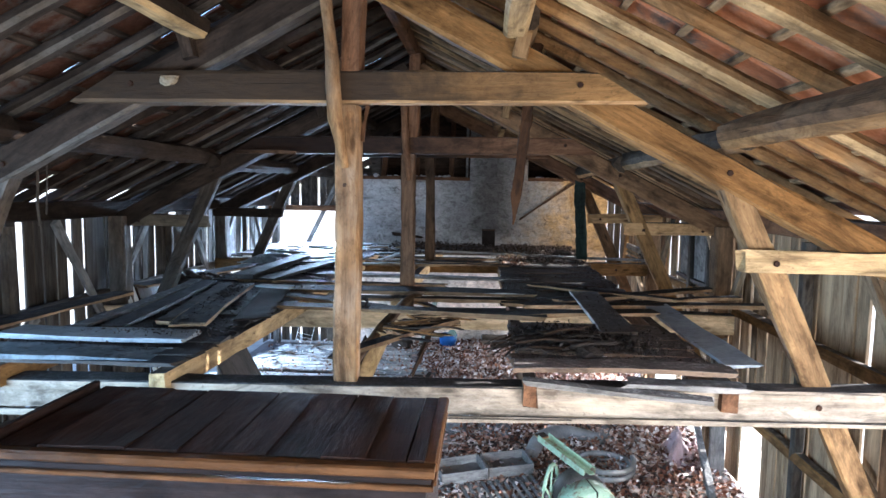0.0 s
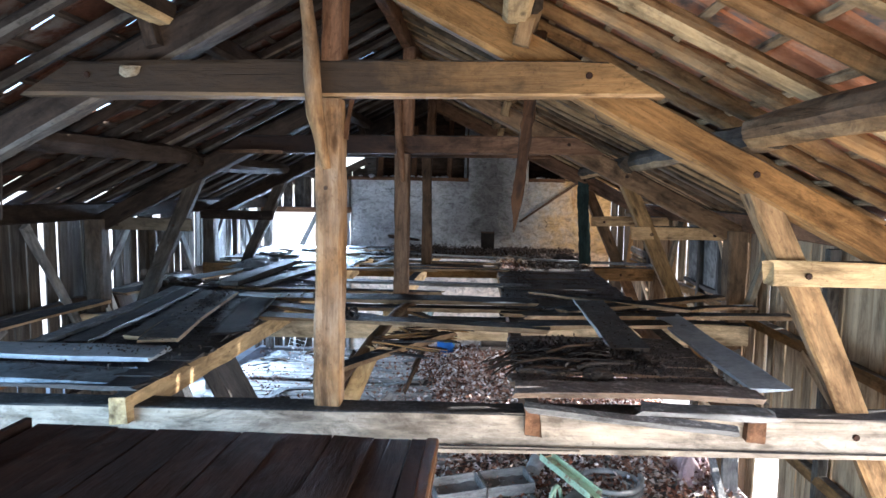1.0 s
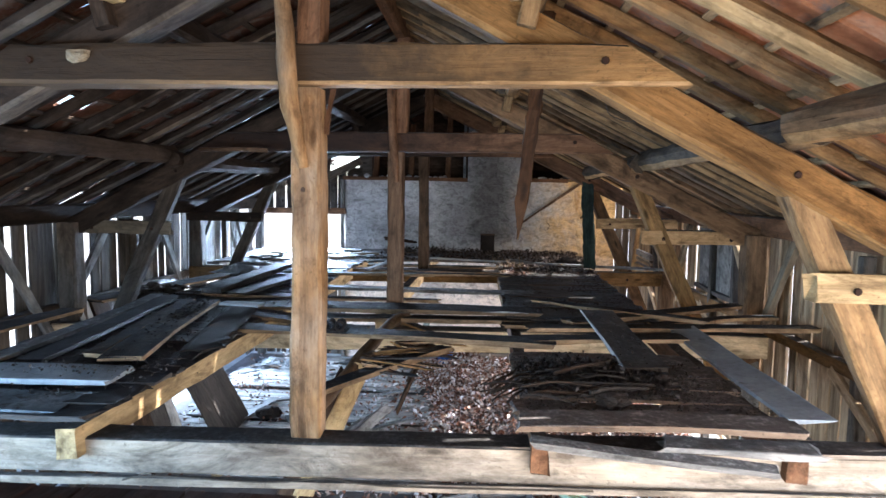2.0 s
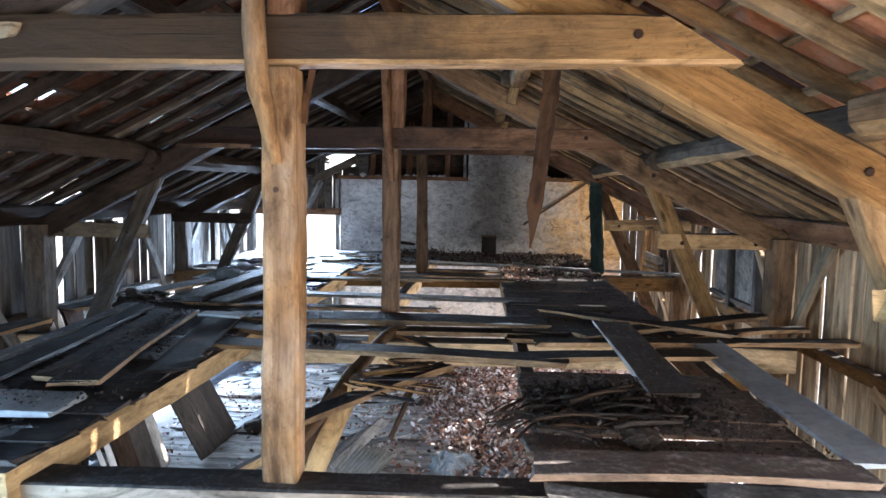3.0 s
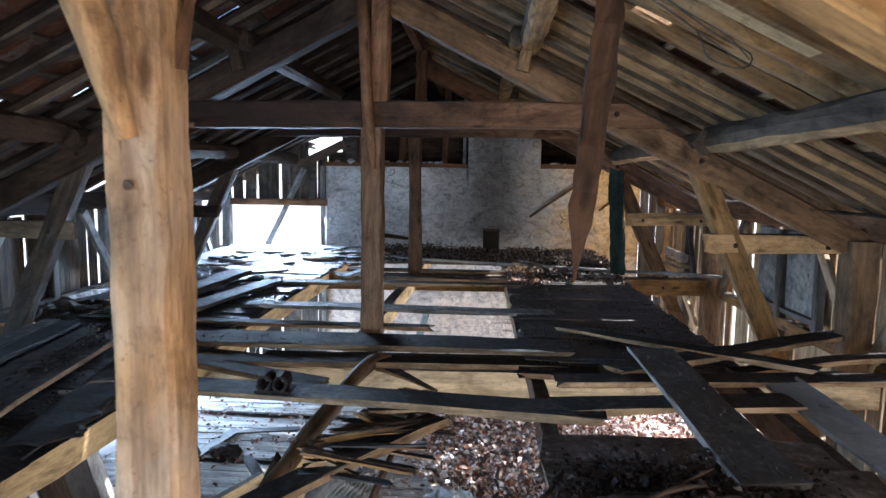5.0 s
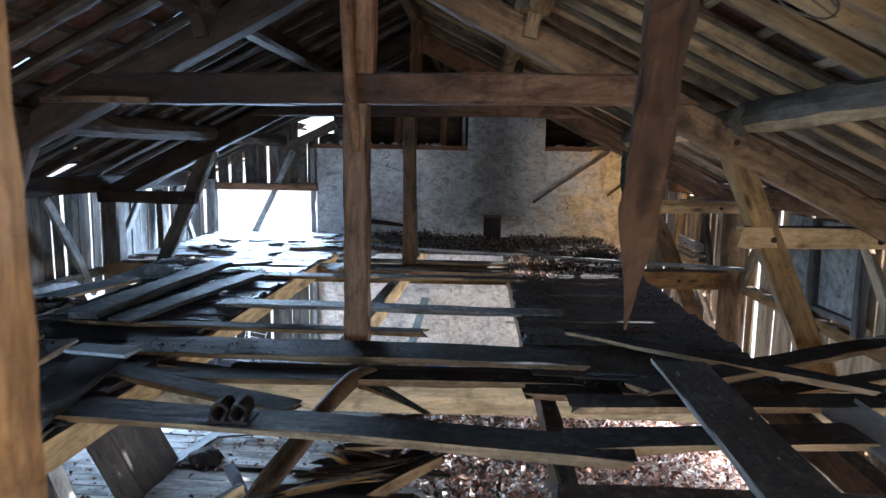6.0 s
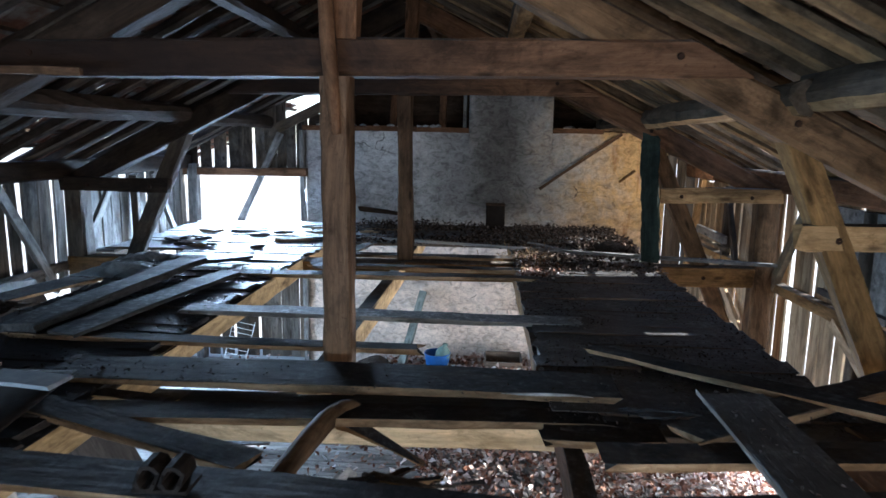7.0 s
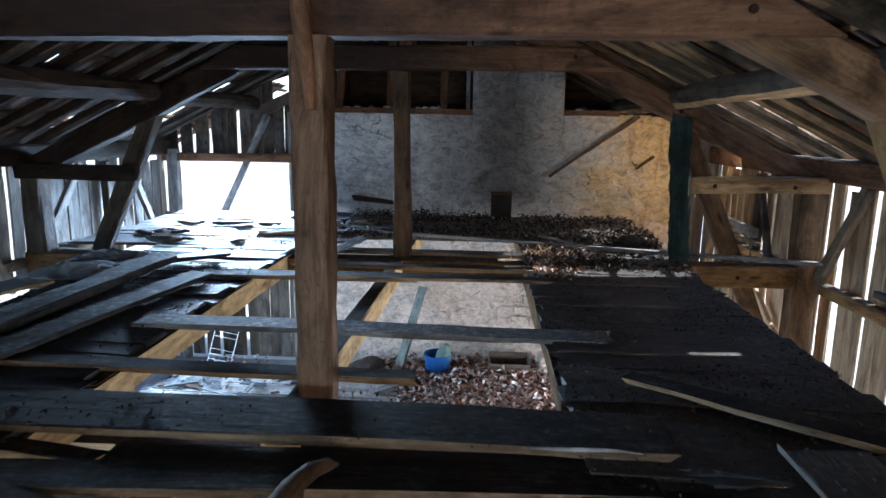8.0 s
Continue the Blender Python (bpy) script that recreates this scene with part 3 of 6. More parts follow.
# broken bits of plaster along the top of the wall
for k in range(26):
    x = rng.uniform(-1.7, 2.9)
    if 0.45 < x < 1.7:
        continue
    bm = bmesh.new()
    bmesh.ops.create_icosphere(bm, subdivisions=1, radius=rng.uniform(0.025, 0.07))
    for v in bm.verts:
        v.co = Vector((v.co.x * rng.uniform(0.8, 1.5), v.co.y, v.co.z * rng.uniform(0.5, 0.9)))
    part("plaster_lump", bm, M["plaster"], wall_back, m=Matrix.Translation((x, BACK + rng.uniform(-0.01, 0.15), LEDGE + (0.07 if x < 2.3 else 0.01))))
# old raking batten of a vanished lean-to roof, its lower part standing in for a shadow line, and a peg
timber("raking_batten", (1.50, BACK - 0.045, 2.63), (2.60, BACK - 0.045, 3.40), 0.025, 0.040, M["oak_dark"], wall_back, "thin raking batten nailed to the plaster")
timber("peg", (2.60, BACK + 0.05, 2.72), (2.72, BACK - 0.35, 2.92), 0.03, 0.03, M["oak"], wall_back, "wooden peg")
timber("crack_lath", (-1.07, BACK - 0.06, 2.30), (-0.42, BACK - 0.06, 2.24), 0.05, 0.07, M["charred"], wall_back, "strip of old bark along the foot of the plaster", ragged=0.08, taper=0.3)
# stones laid bare where the plaster has fallen
for row in range(3):
    x = 0.90 + 0.05 * (row % 2)
    while x < 1.48:
        w = rng.uniform(0.12, 0.26)
        h = 0.125
        if rng.random() < 0.85:
            part("stone", box_bm(w - 0.014, 0.05, h - rng.uniform(0.010, 0.03), 0.012), M["plaster"], wall_back, m=pose(x + w / 2, BACK - 0.035, 0.70 + row * 0.13, rng.uniform(-3, 3), rng.uniform(-5, 5), rng.uniform(-4, 4)))
        x += w
# added shell for the house loft behind the open top of the wall, its gloom put into dark walls
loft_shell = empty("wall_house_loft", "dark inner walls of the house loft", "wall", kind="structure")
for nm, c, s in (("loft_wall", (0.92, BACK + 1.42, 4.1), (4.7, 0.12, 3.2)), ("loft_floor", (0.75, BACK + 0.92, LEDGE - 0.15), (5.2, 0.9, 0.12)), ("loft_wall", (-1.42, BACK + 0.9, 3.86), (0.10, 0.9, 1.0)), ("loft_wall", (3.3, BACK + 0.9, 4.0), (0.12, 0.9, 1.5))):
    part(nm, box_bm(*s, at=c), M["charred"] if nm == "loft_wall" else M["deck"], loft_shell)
for x in (-1.3, -0.62, 0.1):
    timber("loft_stud", (x, BACK + 0.35, LEDGE + 0.06), (x + 0.05, BACK + 0.35, 4.75 - 0.45 * abs(x)), 0.10, 0.09, M["oak_red"], loft_shell)
timber("loft_post", (0.44, BACK + 0.12, LEDGE + 0.06), (0.44, BACK + 0.12, 4.5), 0.05, 0.05, M["grey_plank"], loft_shell, "bluish grey board beside the chimney")

# ---------------------------------------------------------------- side walls of upright boards
board_meshes = {}


def board_mesh(kind, material, length, w, t, ragged):
    key = (kind, material.name)
    if key not in board_meshes:
        bm = timber_bm(length, w, t, hash_seed(kind), wobble=0.004, chamfer=0.15, segs=4, ragged=ragged)
        me = bpy.data.meshes.new("board")
        bm.to_mesh(me)
        bm.free()
        me.materials.append(material)
        board_meshes[key] = me
    return board_meshes[key]


def hash_seed(k):
    return 101 + 17 * k


def upright(x, y, z, turn, lean=0.0, tip=0.0, sx=1.0, sy=1.0):
    """Local x points up; turn about z in degrees: 0 faces along x."""
    return Matrix.Translation((x, y, z)) @ pose(0, 0, 0, lean, tip, turn) @ pose(0, 0, 0, 0, -90, 0) @ Matrix.Diagonal((sx, sy, 1, 1))


def side_wall(side, label, gaps):
    wall = empty("wall_right" if side > 0 else "wall_left", label, "wall", kind="structure")
    r = random.Random(31 if side > 0 else 47)
    y, k = FRONT, 0
    while y < BACK + 0.05:
        w = r.uniform(0.13, 0.21)
        far = 1.7 if y > 10 else 1.35 if side < 0 else 1.0
        gap = far * r.choice((0.002, 0.004, 0.006, 0.010, 0.014)) if r.random() < (0.62 if side < 0 else 0.7) else far * r.uniform(*gaps)
        if side > 0 and 8.4 < y < 10.1:
            gap = 0.11 if 9.72 < y + w < 9.98 else r.uniform(0.018, 0.045)
        top = 2.93 - (r.uniform(0.02, 0.2) if r.random() < 0.25 else 0)
        low = 1.72 if side < 0 and 9.25 < y < 12.4 else 0.02     # unseen opening added low in the wall to light the ground
        if side > 0 and y < 3.55:
            top = 0.7
        if side < 0 and y < 3.55:
            top = 1.35                                      # open above the lower rail behind the eye
        broken = side > 0 and 6.5 < y + w / 2 < 6.92       # a board rotted off near the ground
        if broken:
            low = 0.8
        if side > 0 and 7.2 < y < 12.3:
            low = (0.42 if y < 9.2 else 0.72 if y < 10.3 else 0.9) + r.uniform(-0.06, 0.08)             # boards rotted off along the foot of the wall, opened further, unseen, to light the leaves
        # left boards beside the end opening paler, its daylight put into their colour
        me = board_mesh(k % 7, M["siding_lit"] if side > 0 else M["grey_plank"] if y > 10.3 else M["siding"], 1.0, 0.17, 0.024, 0.0)
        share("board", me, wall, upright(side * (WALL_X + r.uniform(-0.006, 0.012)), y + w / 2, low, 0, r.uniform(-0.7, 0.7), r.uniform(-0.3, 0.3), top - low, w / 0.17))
        y += w + gap
        k += 1
    ends = [FRONT + 0.05, *FRAMES, BACK - 0.05]
    for a, b in zip(ends, ends[1:]):
        for z in (0.92, 1.93):
            if z < 1 and b > 11 or b < 5:
                continue
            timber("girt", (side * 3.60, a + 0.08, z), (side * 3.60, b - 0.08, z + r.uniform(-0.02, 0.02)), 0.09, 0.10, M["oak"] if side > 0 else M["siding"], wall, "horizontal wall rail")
        # raking wind braces behind the boards
        m = (a + b) / 2
        if b < 5:
            continue
        timber("brace", (side * 3.57, a + 0.15, 1.98), (side * 3.57, a + 0.85, 2.82), 0.05, 0.09, M["siding_lit"] if side > 0 else M["grey_plank"], wall, "diagonal brace")
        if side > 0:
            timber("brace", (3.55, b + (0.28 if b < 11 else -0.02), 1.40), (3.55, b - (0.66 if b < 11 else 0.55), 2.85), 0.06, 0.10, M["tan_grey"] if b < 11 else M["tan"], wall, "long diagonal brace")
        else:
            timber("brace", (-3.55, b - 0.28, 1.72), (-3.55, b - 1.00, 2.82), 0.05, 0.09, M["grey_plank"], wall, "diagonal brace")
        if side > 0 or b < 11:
            timber("brace", (side * 3.57, a + 0.2, 0.98), (side * 3.57, m + 0.3, 1.88), 0.05, 0.09, M["siding_lit"] if side > 0 else M["grey_plank"], wall, "diagonal brace")
        timber("stud", (side * 3.60, m, 1.9 if side < 0 and b > 11 else 0.0), (side * 3.60, m, 2.8), 0.09, 0.09, M["siding"], wall)
    timber("wall_plate", (side * 3.58, FRONT, 2.935), (side * 3.58, BACK, 2.935), 0.15, 0.19, M["oak_red"] if side > 0 else M["shaded_oak"], wall, "long timber wall plate under the eaves", segs=30)
    if side > 0:
        # grey sheet nailed over the upper boards of the middle bay, with its bottom edge standing off
        part("sheet_panel", box_bm(0.016, 1.24, 0.72, 0.003), M["grey_plank"], wall, "grey board panel over the upper wall", Matrix.Translation((3.62, 8.57, 2.44)) @ pose(0, 0, 0, 0, -1.5))
        # dark strip put where the panel's lower edge casts its shadow
        timber("panel_rail", (3.60, 7.9, 2.05), (3.60, 9.25, 2.07), 0.05, 0.05, M["dark_plank"], wall, "dark strip for the shadow under the panel")
        timber("prop", (3.52, 11.25, 2.72), (3.52, 10.86, 1.97), 0.05, 0.07, M["dark_plank"], wall, "dark slanting prop")
        timber("shelf_board", (3.53, 12.22, 2.20), (3.53, 11.24, 2.195), 0.05, 0.095, M["grey_plank"], wall, "short grey board nailed across the wall")
        timber("shelf_rail", (3.54, 12.26, 2.09), (3.54, 11.18, 2.08), 0.04, 0.035, M["tan_grey"], wall, "thin rail under the short board")
        timber("stud", (3.585, 7.92, 1.98), (3.585, 7.96, 2.84), 0.07, 0.07, M["dark_plank"], wall, "dark upright beside the panel")
    return wall


side_wall(-1, "weathered upright board wall with daylight between the boards", (0.018, 0.055))
side_wall(1, "sunlit brown upright board wall with daylight between the boards", (0.016, 0.045))

# end bay left of the house wall: boards below, wide opening, boards in the gable
bay = empty("wall_end_bay", "open timber bay with upright boards above and below a wide opening", "wall", kind="structure")
y = BACK + 0.03
x = -3.62
k = 0
while x < -1.82:
    w = rng.uniform(0.13, 0.2)
    share("board", board_mesh(k % 7, M["siding"], 1.0, 0.17, 0.024, 0.0), bay, upright(x + w / 2, y + rng.uniform(0, 0.01), 0.02, 90, 0, rng.uniform(-0.4, 0.4), 1.62, w / 0.17))
    top = 4.91 - 0.5 * abs(x + w / 2)
    hole = -2.12 < x + w / 2 < -1.6
    share("board", board_mesh(k % 7, M["siding"], 1.0, 0.17, 0.024, 0.0), bay, upright(x + w / 2, y + rng.uniform(0, 0.01), 2.80, 90, 0, rng.uniform(-0.4, 0.4), ((4.50 - 0.5 * abs(x + w / 2)) if hole else top) - 2.80, w / 0.17))
    x += w + rng.choice((0.003, 0.01, 0.03, 0.045))
    k += 1
timber("head_beam", (-3.6, BACK - 0.04, 2.80), (-1.80, BACK - 0.04, 2.80), 0.12, 0.11, M["oak_red"], bay, "worn head beam of the opening")
timber("sill_beam", (-3.6, BACK - 0.04, 1.99), (-1.80, BACK - 0.04, 1.99), 0.14, 0.14, M["grey_plank"], bay, "sill beam of the opening")
timber("rail", (-3.6, BACK - 0.04, 1.60), (-1.82, BACK - 0.04, 1.60), 0.07, 0.09, M["siding"], bay)
timber("brace", (-2.80, BACK - 0.06, 2.05), (-2.17, BACK - 0.06, 3.35), 0.05, 0.09, M["grey_plank"], bay, "raking brace across the opening")
timber("post", (-3.46, BACK - 0.06, 0), (-3.46, BACK - 0.06, 2.9), 0.14, 0.14, M["grey_plank"], bay)
timber("jamb", (-1.86, BACK - 0.03, 0.0), (-1.86, BACK - 0.03, 3.40), 0.07, 0.09, M["grey_plank"], bay, "grey jamb board")
timber("raking_board", (-2.24, BACK + 0.0, 3.405), (-1.52, BACK + 0.0, 3.765), 0.04, 0.14, M["siding"], bay, "raking board under the hole in the gable")
part("infill_board", box_bm(0.30, 0.03, 0.24, 0.004, (-1.66, BACK + 0.14, 3.51)), M["siding"], bay, "short board closing the gap over the wall end")
part("infill_board", box_bm(0.24, 0.03, 0.84, 0.004, (-1.46, BACK + 0.145, 3.78)), M["siding"], bay, "short board closing the gap over the wall end")
timber("raking_board", (-2.30, BACK + 0.03, 3.81), (-1.45, BACK + 0.03, 4.10), 0.03, 0.16, M["shaded_oak"], bay, "dark raking board over the hole in the gable")
# boarded strip between the house wall and the eave side
x = 3.26
while x < 3.62:
    share("board", board_mesh(k % 7, M["siding"], 1.0, 0.17, 0.024, 0.0), bay, upright(x + 0.06, BACK + 0.03, 0.02, 90, 0, 0, 4.87 - 0.5 * (x + 0.06), 0.72))
    x += 0.13
    k += 1

# gable behind the eye, its wide doorway standing open
gable = empty("wall_front", "boarded gable with a wide open doorway", "wall", kind="structure")
for x0, x1, z0, z1 in ((-3.7, -2.2, 0, 2.95), (3.2, 3.7, 0, 2.95), (-2.2, 3.2, 3.85, 4.9)):
    x = x0
    while x < x1:
        share("board", board_mesh(k % 7, M["siding"], 1.0, 0.17, 0.024, 0.0), gable, upright(x + 0.09, FRONT, z0, 90, 0, 0, max(0.1, min(z1, 4.85 - 0.5 * abs(x + 0.09)) - z0), 1.05))
        x += 0.182
        k += 1
timber("lintel", (-2.3, FRONT + 0.1, 3.75), (3.3, FRONT + 0.1, 3.75), 0.16, 0.2, M["oak"], gable)

# ---------------------------------------------------------------- roof frames
bolt = bolt_bm()
bolt_mesh = bpy.data.meshes.new("bolt")
bolt.to_mesh(bolt_mesh)
bolt.free()
bolt_mesh.materials.append(M["rust"])


def bolt_at(parent, x, y, z):
    share("bolt", bolt_mesh, parent, Matrix.Translation((x, y, z)) @ pose(0, 0, 0, 90))


def lit_under(ob, material, sides=8):
    """The paler underside of a timber of that many sides, with its lower arrises: light from below put into colour."""
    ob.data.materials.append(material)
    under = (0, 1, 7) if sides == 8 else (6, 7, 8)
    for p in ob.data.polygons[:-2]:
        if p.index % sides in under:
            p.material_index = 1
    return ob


def roof_frame(y, tie_z, half, tie_y, post_y, rail_y, beam, post_w, label, crown, heel, bolt_x=1.39, post_x=0.0, beam_y=0.0, beam_h=0.19):
    """One cross frame: tie beam, king post, principal rafters, struts, wall posts and the beam that bears the loft."""
    fr = empty("roof_frame", label, "timber frame", "roof frames across the barn")
    first, middle = y < 5, y < 8
    bm = timber_bm(2 * half, 0.17, 0.19, int(y * 10), wobble=0.007, chamfer=0.09, segs=22)
    for v in bm.verts:
        if v.co.x < 0.05 or v.co.x > 2 * half - 0.05:
            v.co.x += (-1 if v.co.x > half else 1) * 1.7 * v.co.z
    tie = part("tie_beam", bm, M["part_shaded_oak"] if first else M["part_shaded_red"], fr, "hewn tie beam", along((-half, tie_y, tie_z), (half, tie_y, tie_z + 0.005)))
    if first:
        lit_under(tie, M["part_shaded_tan"])
    timber("king_post", (0, y, tie_z + 0.095), (0.02, y, 4.70), 0.13, 0.14, M["oak_red"], fr, "upper king post")
    foot = (beam[0] + beam[1]) / 2 + 0.085
    timber("post", (post_x - 0.012, post_y + 0.01, foot), (post_x - 0.005, post_y, tie_z - 0.096), post_w, 0.14, M["post_oak"] if first else M["oak_dark"], fr, "hewn post standing on the loft beam", wobble=0.009, chamfer=0.1, segs=14)
    for s in (-1, 1):
        mat = M["shaded_oak"] if s < 0 else M["amber_oak"] if first else M["brown_oak"] if middle else M["oak_red"]
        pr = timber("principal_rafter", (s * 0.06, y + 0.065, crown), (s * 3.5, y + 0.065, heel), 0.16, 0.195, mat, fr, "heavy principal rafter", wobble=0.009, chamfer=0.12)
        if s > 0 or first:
            lit_under(pr, M["siding"] if s < 0 else M["oak"] if first else M["brown_oak"] if middle else M["oak_red"])
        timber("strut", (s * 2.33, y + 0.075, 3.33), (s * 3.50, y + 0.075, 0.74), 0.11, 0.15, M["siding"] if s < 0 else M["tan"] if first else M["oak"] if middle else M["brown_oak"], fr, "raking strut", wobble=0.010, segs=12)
        timber("rail", (s * 2.40, rail_y, 2.795), (s * 3.56, rail_y, 2.80), 0.07, 0.14, (M["pale"] if first else M["tan"]) if s > 0 else (M["tan_grey"] if middle else M["shaded_oak"]), fr, "short horizontal rail bolted across the strut", ragged=0.05)
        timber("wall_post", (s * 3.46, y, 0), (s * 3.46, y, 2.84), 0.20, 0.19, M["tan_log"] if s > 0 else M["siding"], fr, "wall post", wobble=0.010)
        bolt_at(fr, s * 2.60, rail_y - 0.036, 2.785)
        bolt_at(fr, s * 3.25, rail_y - 0.036, 2.785)
        bolt_at(fr, s * 2.31, y - 0.023, crown - 2.25 * (crown - heel) / 3.44)
        bolt_at(fr, s * bolt_x, tie_y - 0.087, tie_z + 0.02)
        bolt_at(fr, s * 2.88, y + beam_y - 0.102, beam[0] + (beam[1] - beam[0]) * (0.5 + s * 0.40))
    timber("loft_beam", (-3.55, y + beam_y, beam[0]), (3.55, y + beam_y, beam[1]), 0.2, beam_h, M["beam_white"] if first else M["cream"] if middle else M["oak"], fr, "pale sawn beam that bears the loft", wobble=0.006, segs=30, chamfer=0.06)
    # block under the purlin
    for s in (-1, 1):
        timber("cleat", (s * 1.03, y - 0.02, 4.00), (s * 1.10, y - 0.02, 4.30), 0.09, 0.10, M["tan"] if s > 0 else M["shaded_oak"], fr, "short cleat under the upper purlin")
    return fr


frame_a = roof_frame(FRAMES[0], 3.815, 1.645, 3.985, 4.02, 3.965, (1.795, 1.932), 0.155, "brown oak roof frame with a knotted post and crooked brace", 4.53, 2.69, 1.39, -0.035)
frame_b = roof_frame(FRAMES[1], 3.688, 1.93, 7.235, 7.12, 7.25, (1.70, 1.785), 0.155, "dark reddish oak roof frame over broken floorboards", 4.53, 2.78, 1.70, -0.025, -0.13, 0.22)
frame_c = roof_frame(FRAMES[2], 3.795, 1.62, 10.02, 10.13, 9.97, (1.95, 2.0), 0.145, "dark oak roof frame near the house wall", 4.52, 2.80, 1.39, -0.045)
# thin board along the foot of the first beam, with a wire that sags over it
timber("beam_board", (-3.4, 3.862, 1.690), (3.5, 3.862, 1.828), 0.035, 0.035, M["beam_white"], frame_a, "thin batten along the beam", segs=20)
timber("side_brace", (0.052, 4.04, 3.50), (0.082, 4.04, 3.725), 0.022, 0.024, M["oak_red"], frame_a, "thin brace beside the post")
# split lath hanging behind the first tie beam, nailed to the upper purlin
bm = timber_bm(1.2, 0.062, 0.022, 77, wobble=0.012, segs=30)
for v in bm.verts:
    t = v.co.x / 1.2
    if t > 0.84:
        k = max(0.06, 1 - (t - 0.84) / 0.16)
        v.co.y = v.co.y * k - 0.016 * (1 - k)
part("hanging_lath", bm, M["lath_brown"], frame_a, "split lath with a pointed end", along((1.168, 4.30, 4.165), (1.008, 4.205, 2.965), 12))
bm = timber_bm(1.2, 0.15, 0.02, 78, wobble=0.016, segs=26, ragged=0.09)
part("hanging_strip", bm, M["green_wood"], frame_c, "dark green weathered strip", along((2.27, 9.86, 3.36), (2.31, 9.84, 2.18), 8))

# ---------------------------------------------------------------- purlins, rafters, battens, tiles
PITCH = math.atan(0.5)
for s in (-1, 1):
    for n, (y0, y1) in enumerate(((FRONT, 4.0), (3.87, 7.27), (7.07, 10.16), (10.0, BACK + 0.3))):
        off = 0.05 if n % 2 else -0.03
        lower = timber("purlin", (s * (2.33 + off), y0, 3.53 - 0.03 * (n > 1)), (s * (2.33 + off), y1, 3.55 - 0.04 * (n > 1)), 0.18, 0.18, M["shaded_oak"] if s < 0 else M["tan_log"] if n == 0 else M["grey_log"], roundness=10, wobble=0.014, ragged=0.05)
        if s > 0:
            lit_under(lower, M["tan"], 10)
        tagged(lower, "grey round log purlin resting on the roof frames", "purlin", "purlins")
        upper = timber("purlin", (s * (1.02 + off), y0, 4.22), (s * (1.02 + off), y1, 4.20), 0.14, 0.14, M["shaded_oak"] if s < 0 else M["oak_dark"] if n == 0 else M["grey_log"], chamfer=0.2, wobble=0.01)
        lit_under(upper, M["pale"] if n == 0 else M["tan"] if s > 0 else M["shaded_grey"])
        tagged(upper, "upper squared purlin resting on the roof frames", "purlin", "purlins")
for k in range(44):
    y = FRONT - 0.1 + 0.38 * k
    bm = sheet_bm(2, 8, lambda u, v: (-0.13 * math.cos(math.pi * v), 0.41 * u, 0.09 * math.sin(math.pi * v) * (1 + 0.08 * u)))
    cap = solid(link("ridge_tile", bm, M["shaded_tile"], m=Matrix.Translation((0, y, 4.90))), 0.014)
    tagged(cap, "half-round clay tile capping the roof ridge", "ridge tile", "ridge tiles")
ridge = timber("ridge_beam", (0, FRONT, 4.76), (0, BACK + 1.5, 4.76), 0.10, 0.14, M["oak_red"], segs=30)
tagged(ridge, "dark ridge beam under the tiles", "ridge beam")

roof = {s: empty("roof_right" if s > 0 else "roof_left", "old clay tile roof slope on battens and rafters with slits of light", "roof", kind="structure") for s in (-1, 1)}


def roof_pose(s, y, x, lift=0.0, turn=0.0):
    """A place on a slope: local x runs down the slope, local z out of it."""
    p = Matrix.Translation((s * x, y, 4.80 - 0.5 * x)) @ (pose(0, 0, 0, 0, math.degrees(PITCH)) if s > 0 else pose(0, 0, 0, 0, math.degrees(PITCH), 180))
    return p @ Matrix.Translation((0, 0, lift)) @ pose(0, 0, 0, 0, 0, turn)


rafter_meshes = []
for k in range(5):
    bm = timber_bm(4.22, 0.095, 0.085, 300 + k, wobble=0.008, bow=0.015 * (k - 2), chamfer=0.15 if k % 2 else 0.3)
    me = bpy.data.meshes.new("rafter")
    bm.to_mesh(me)
    bm.free()
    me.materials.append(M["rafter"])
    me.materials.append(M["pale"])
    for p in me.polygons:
        # pale underside and lower arrises: light from below put into colour
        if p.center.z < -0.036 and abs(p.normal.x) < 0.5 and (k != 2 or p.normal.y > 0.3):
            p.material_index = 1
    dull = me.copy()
    dull.materials[0] = M["shaded_rafter"]
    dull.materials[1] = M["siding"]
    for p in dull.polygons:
        # one paler lower arris only, a lit edge put into colour
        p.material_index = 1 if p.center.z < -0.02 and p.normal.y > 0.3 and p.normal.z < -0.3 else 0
    # darker copy for the far rafters, the weaker light there put into colour
    brown = me.copy()
    brown.materials[0], brown.materials[1] = M["far_shaded_rafter"], M["tan"]
    rafter_meshes.append((dull, me, brown))
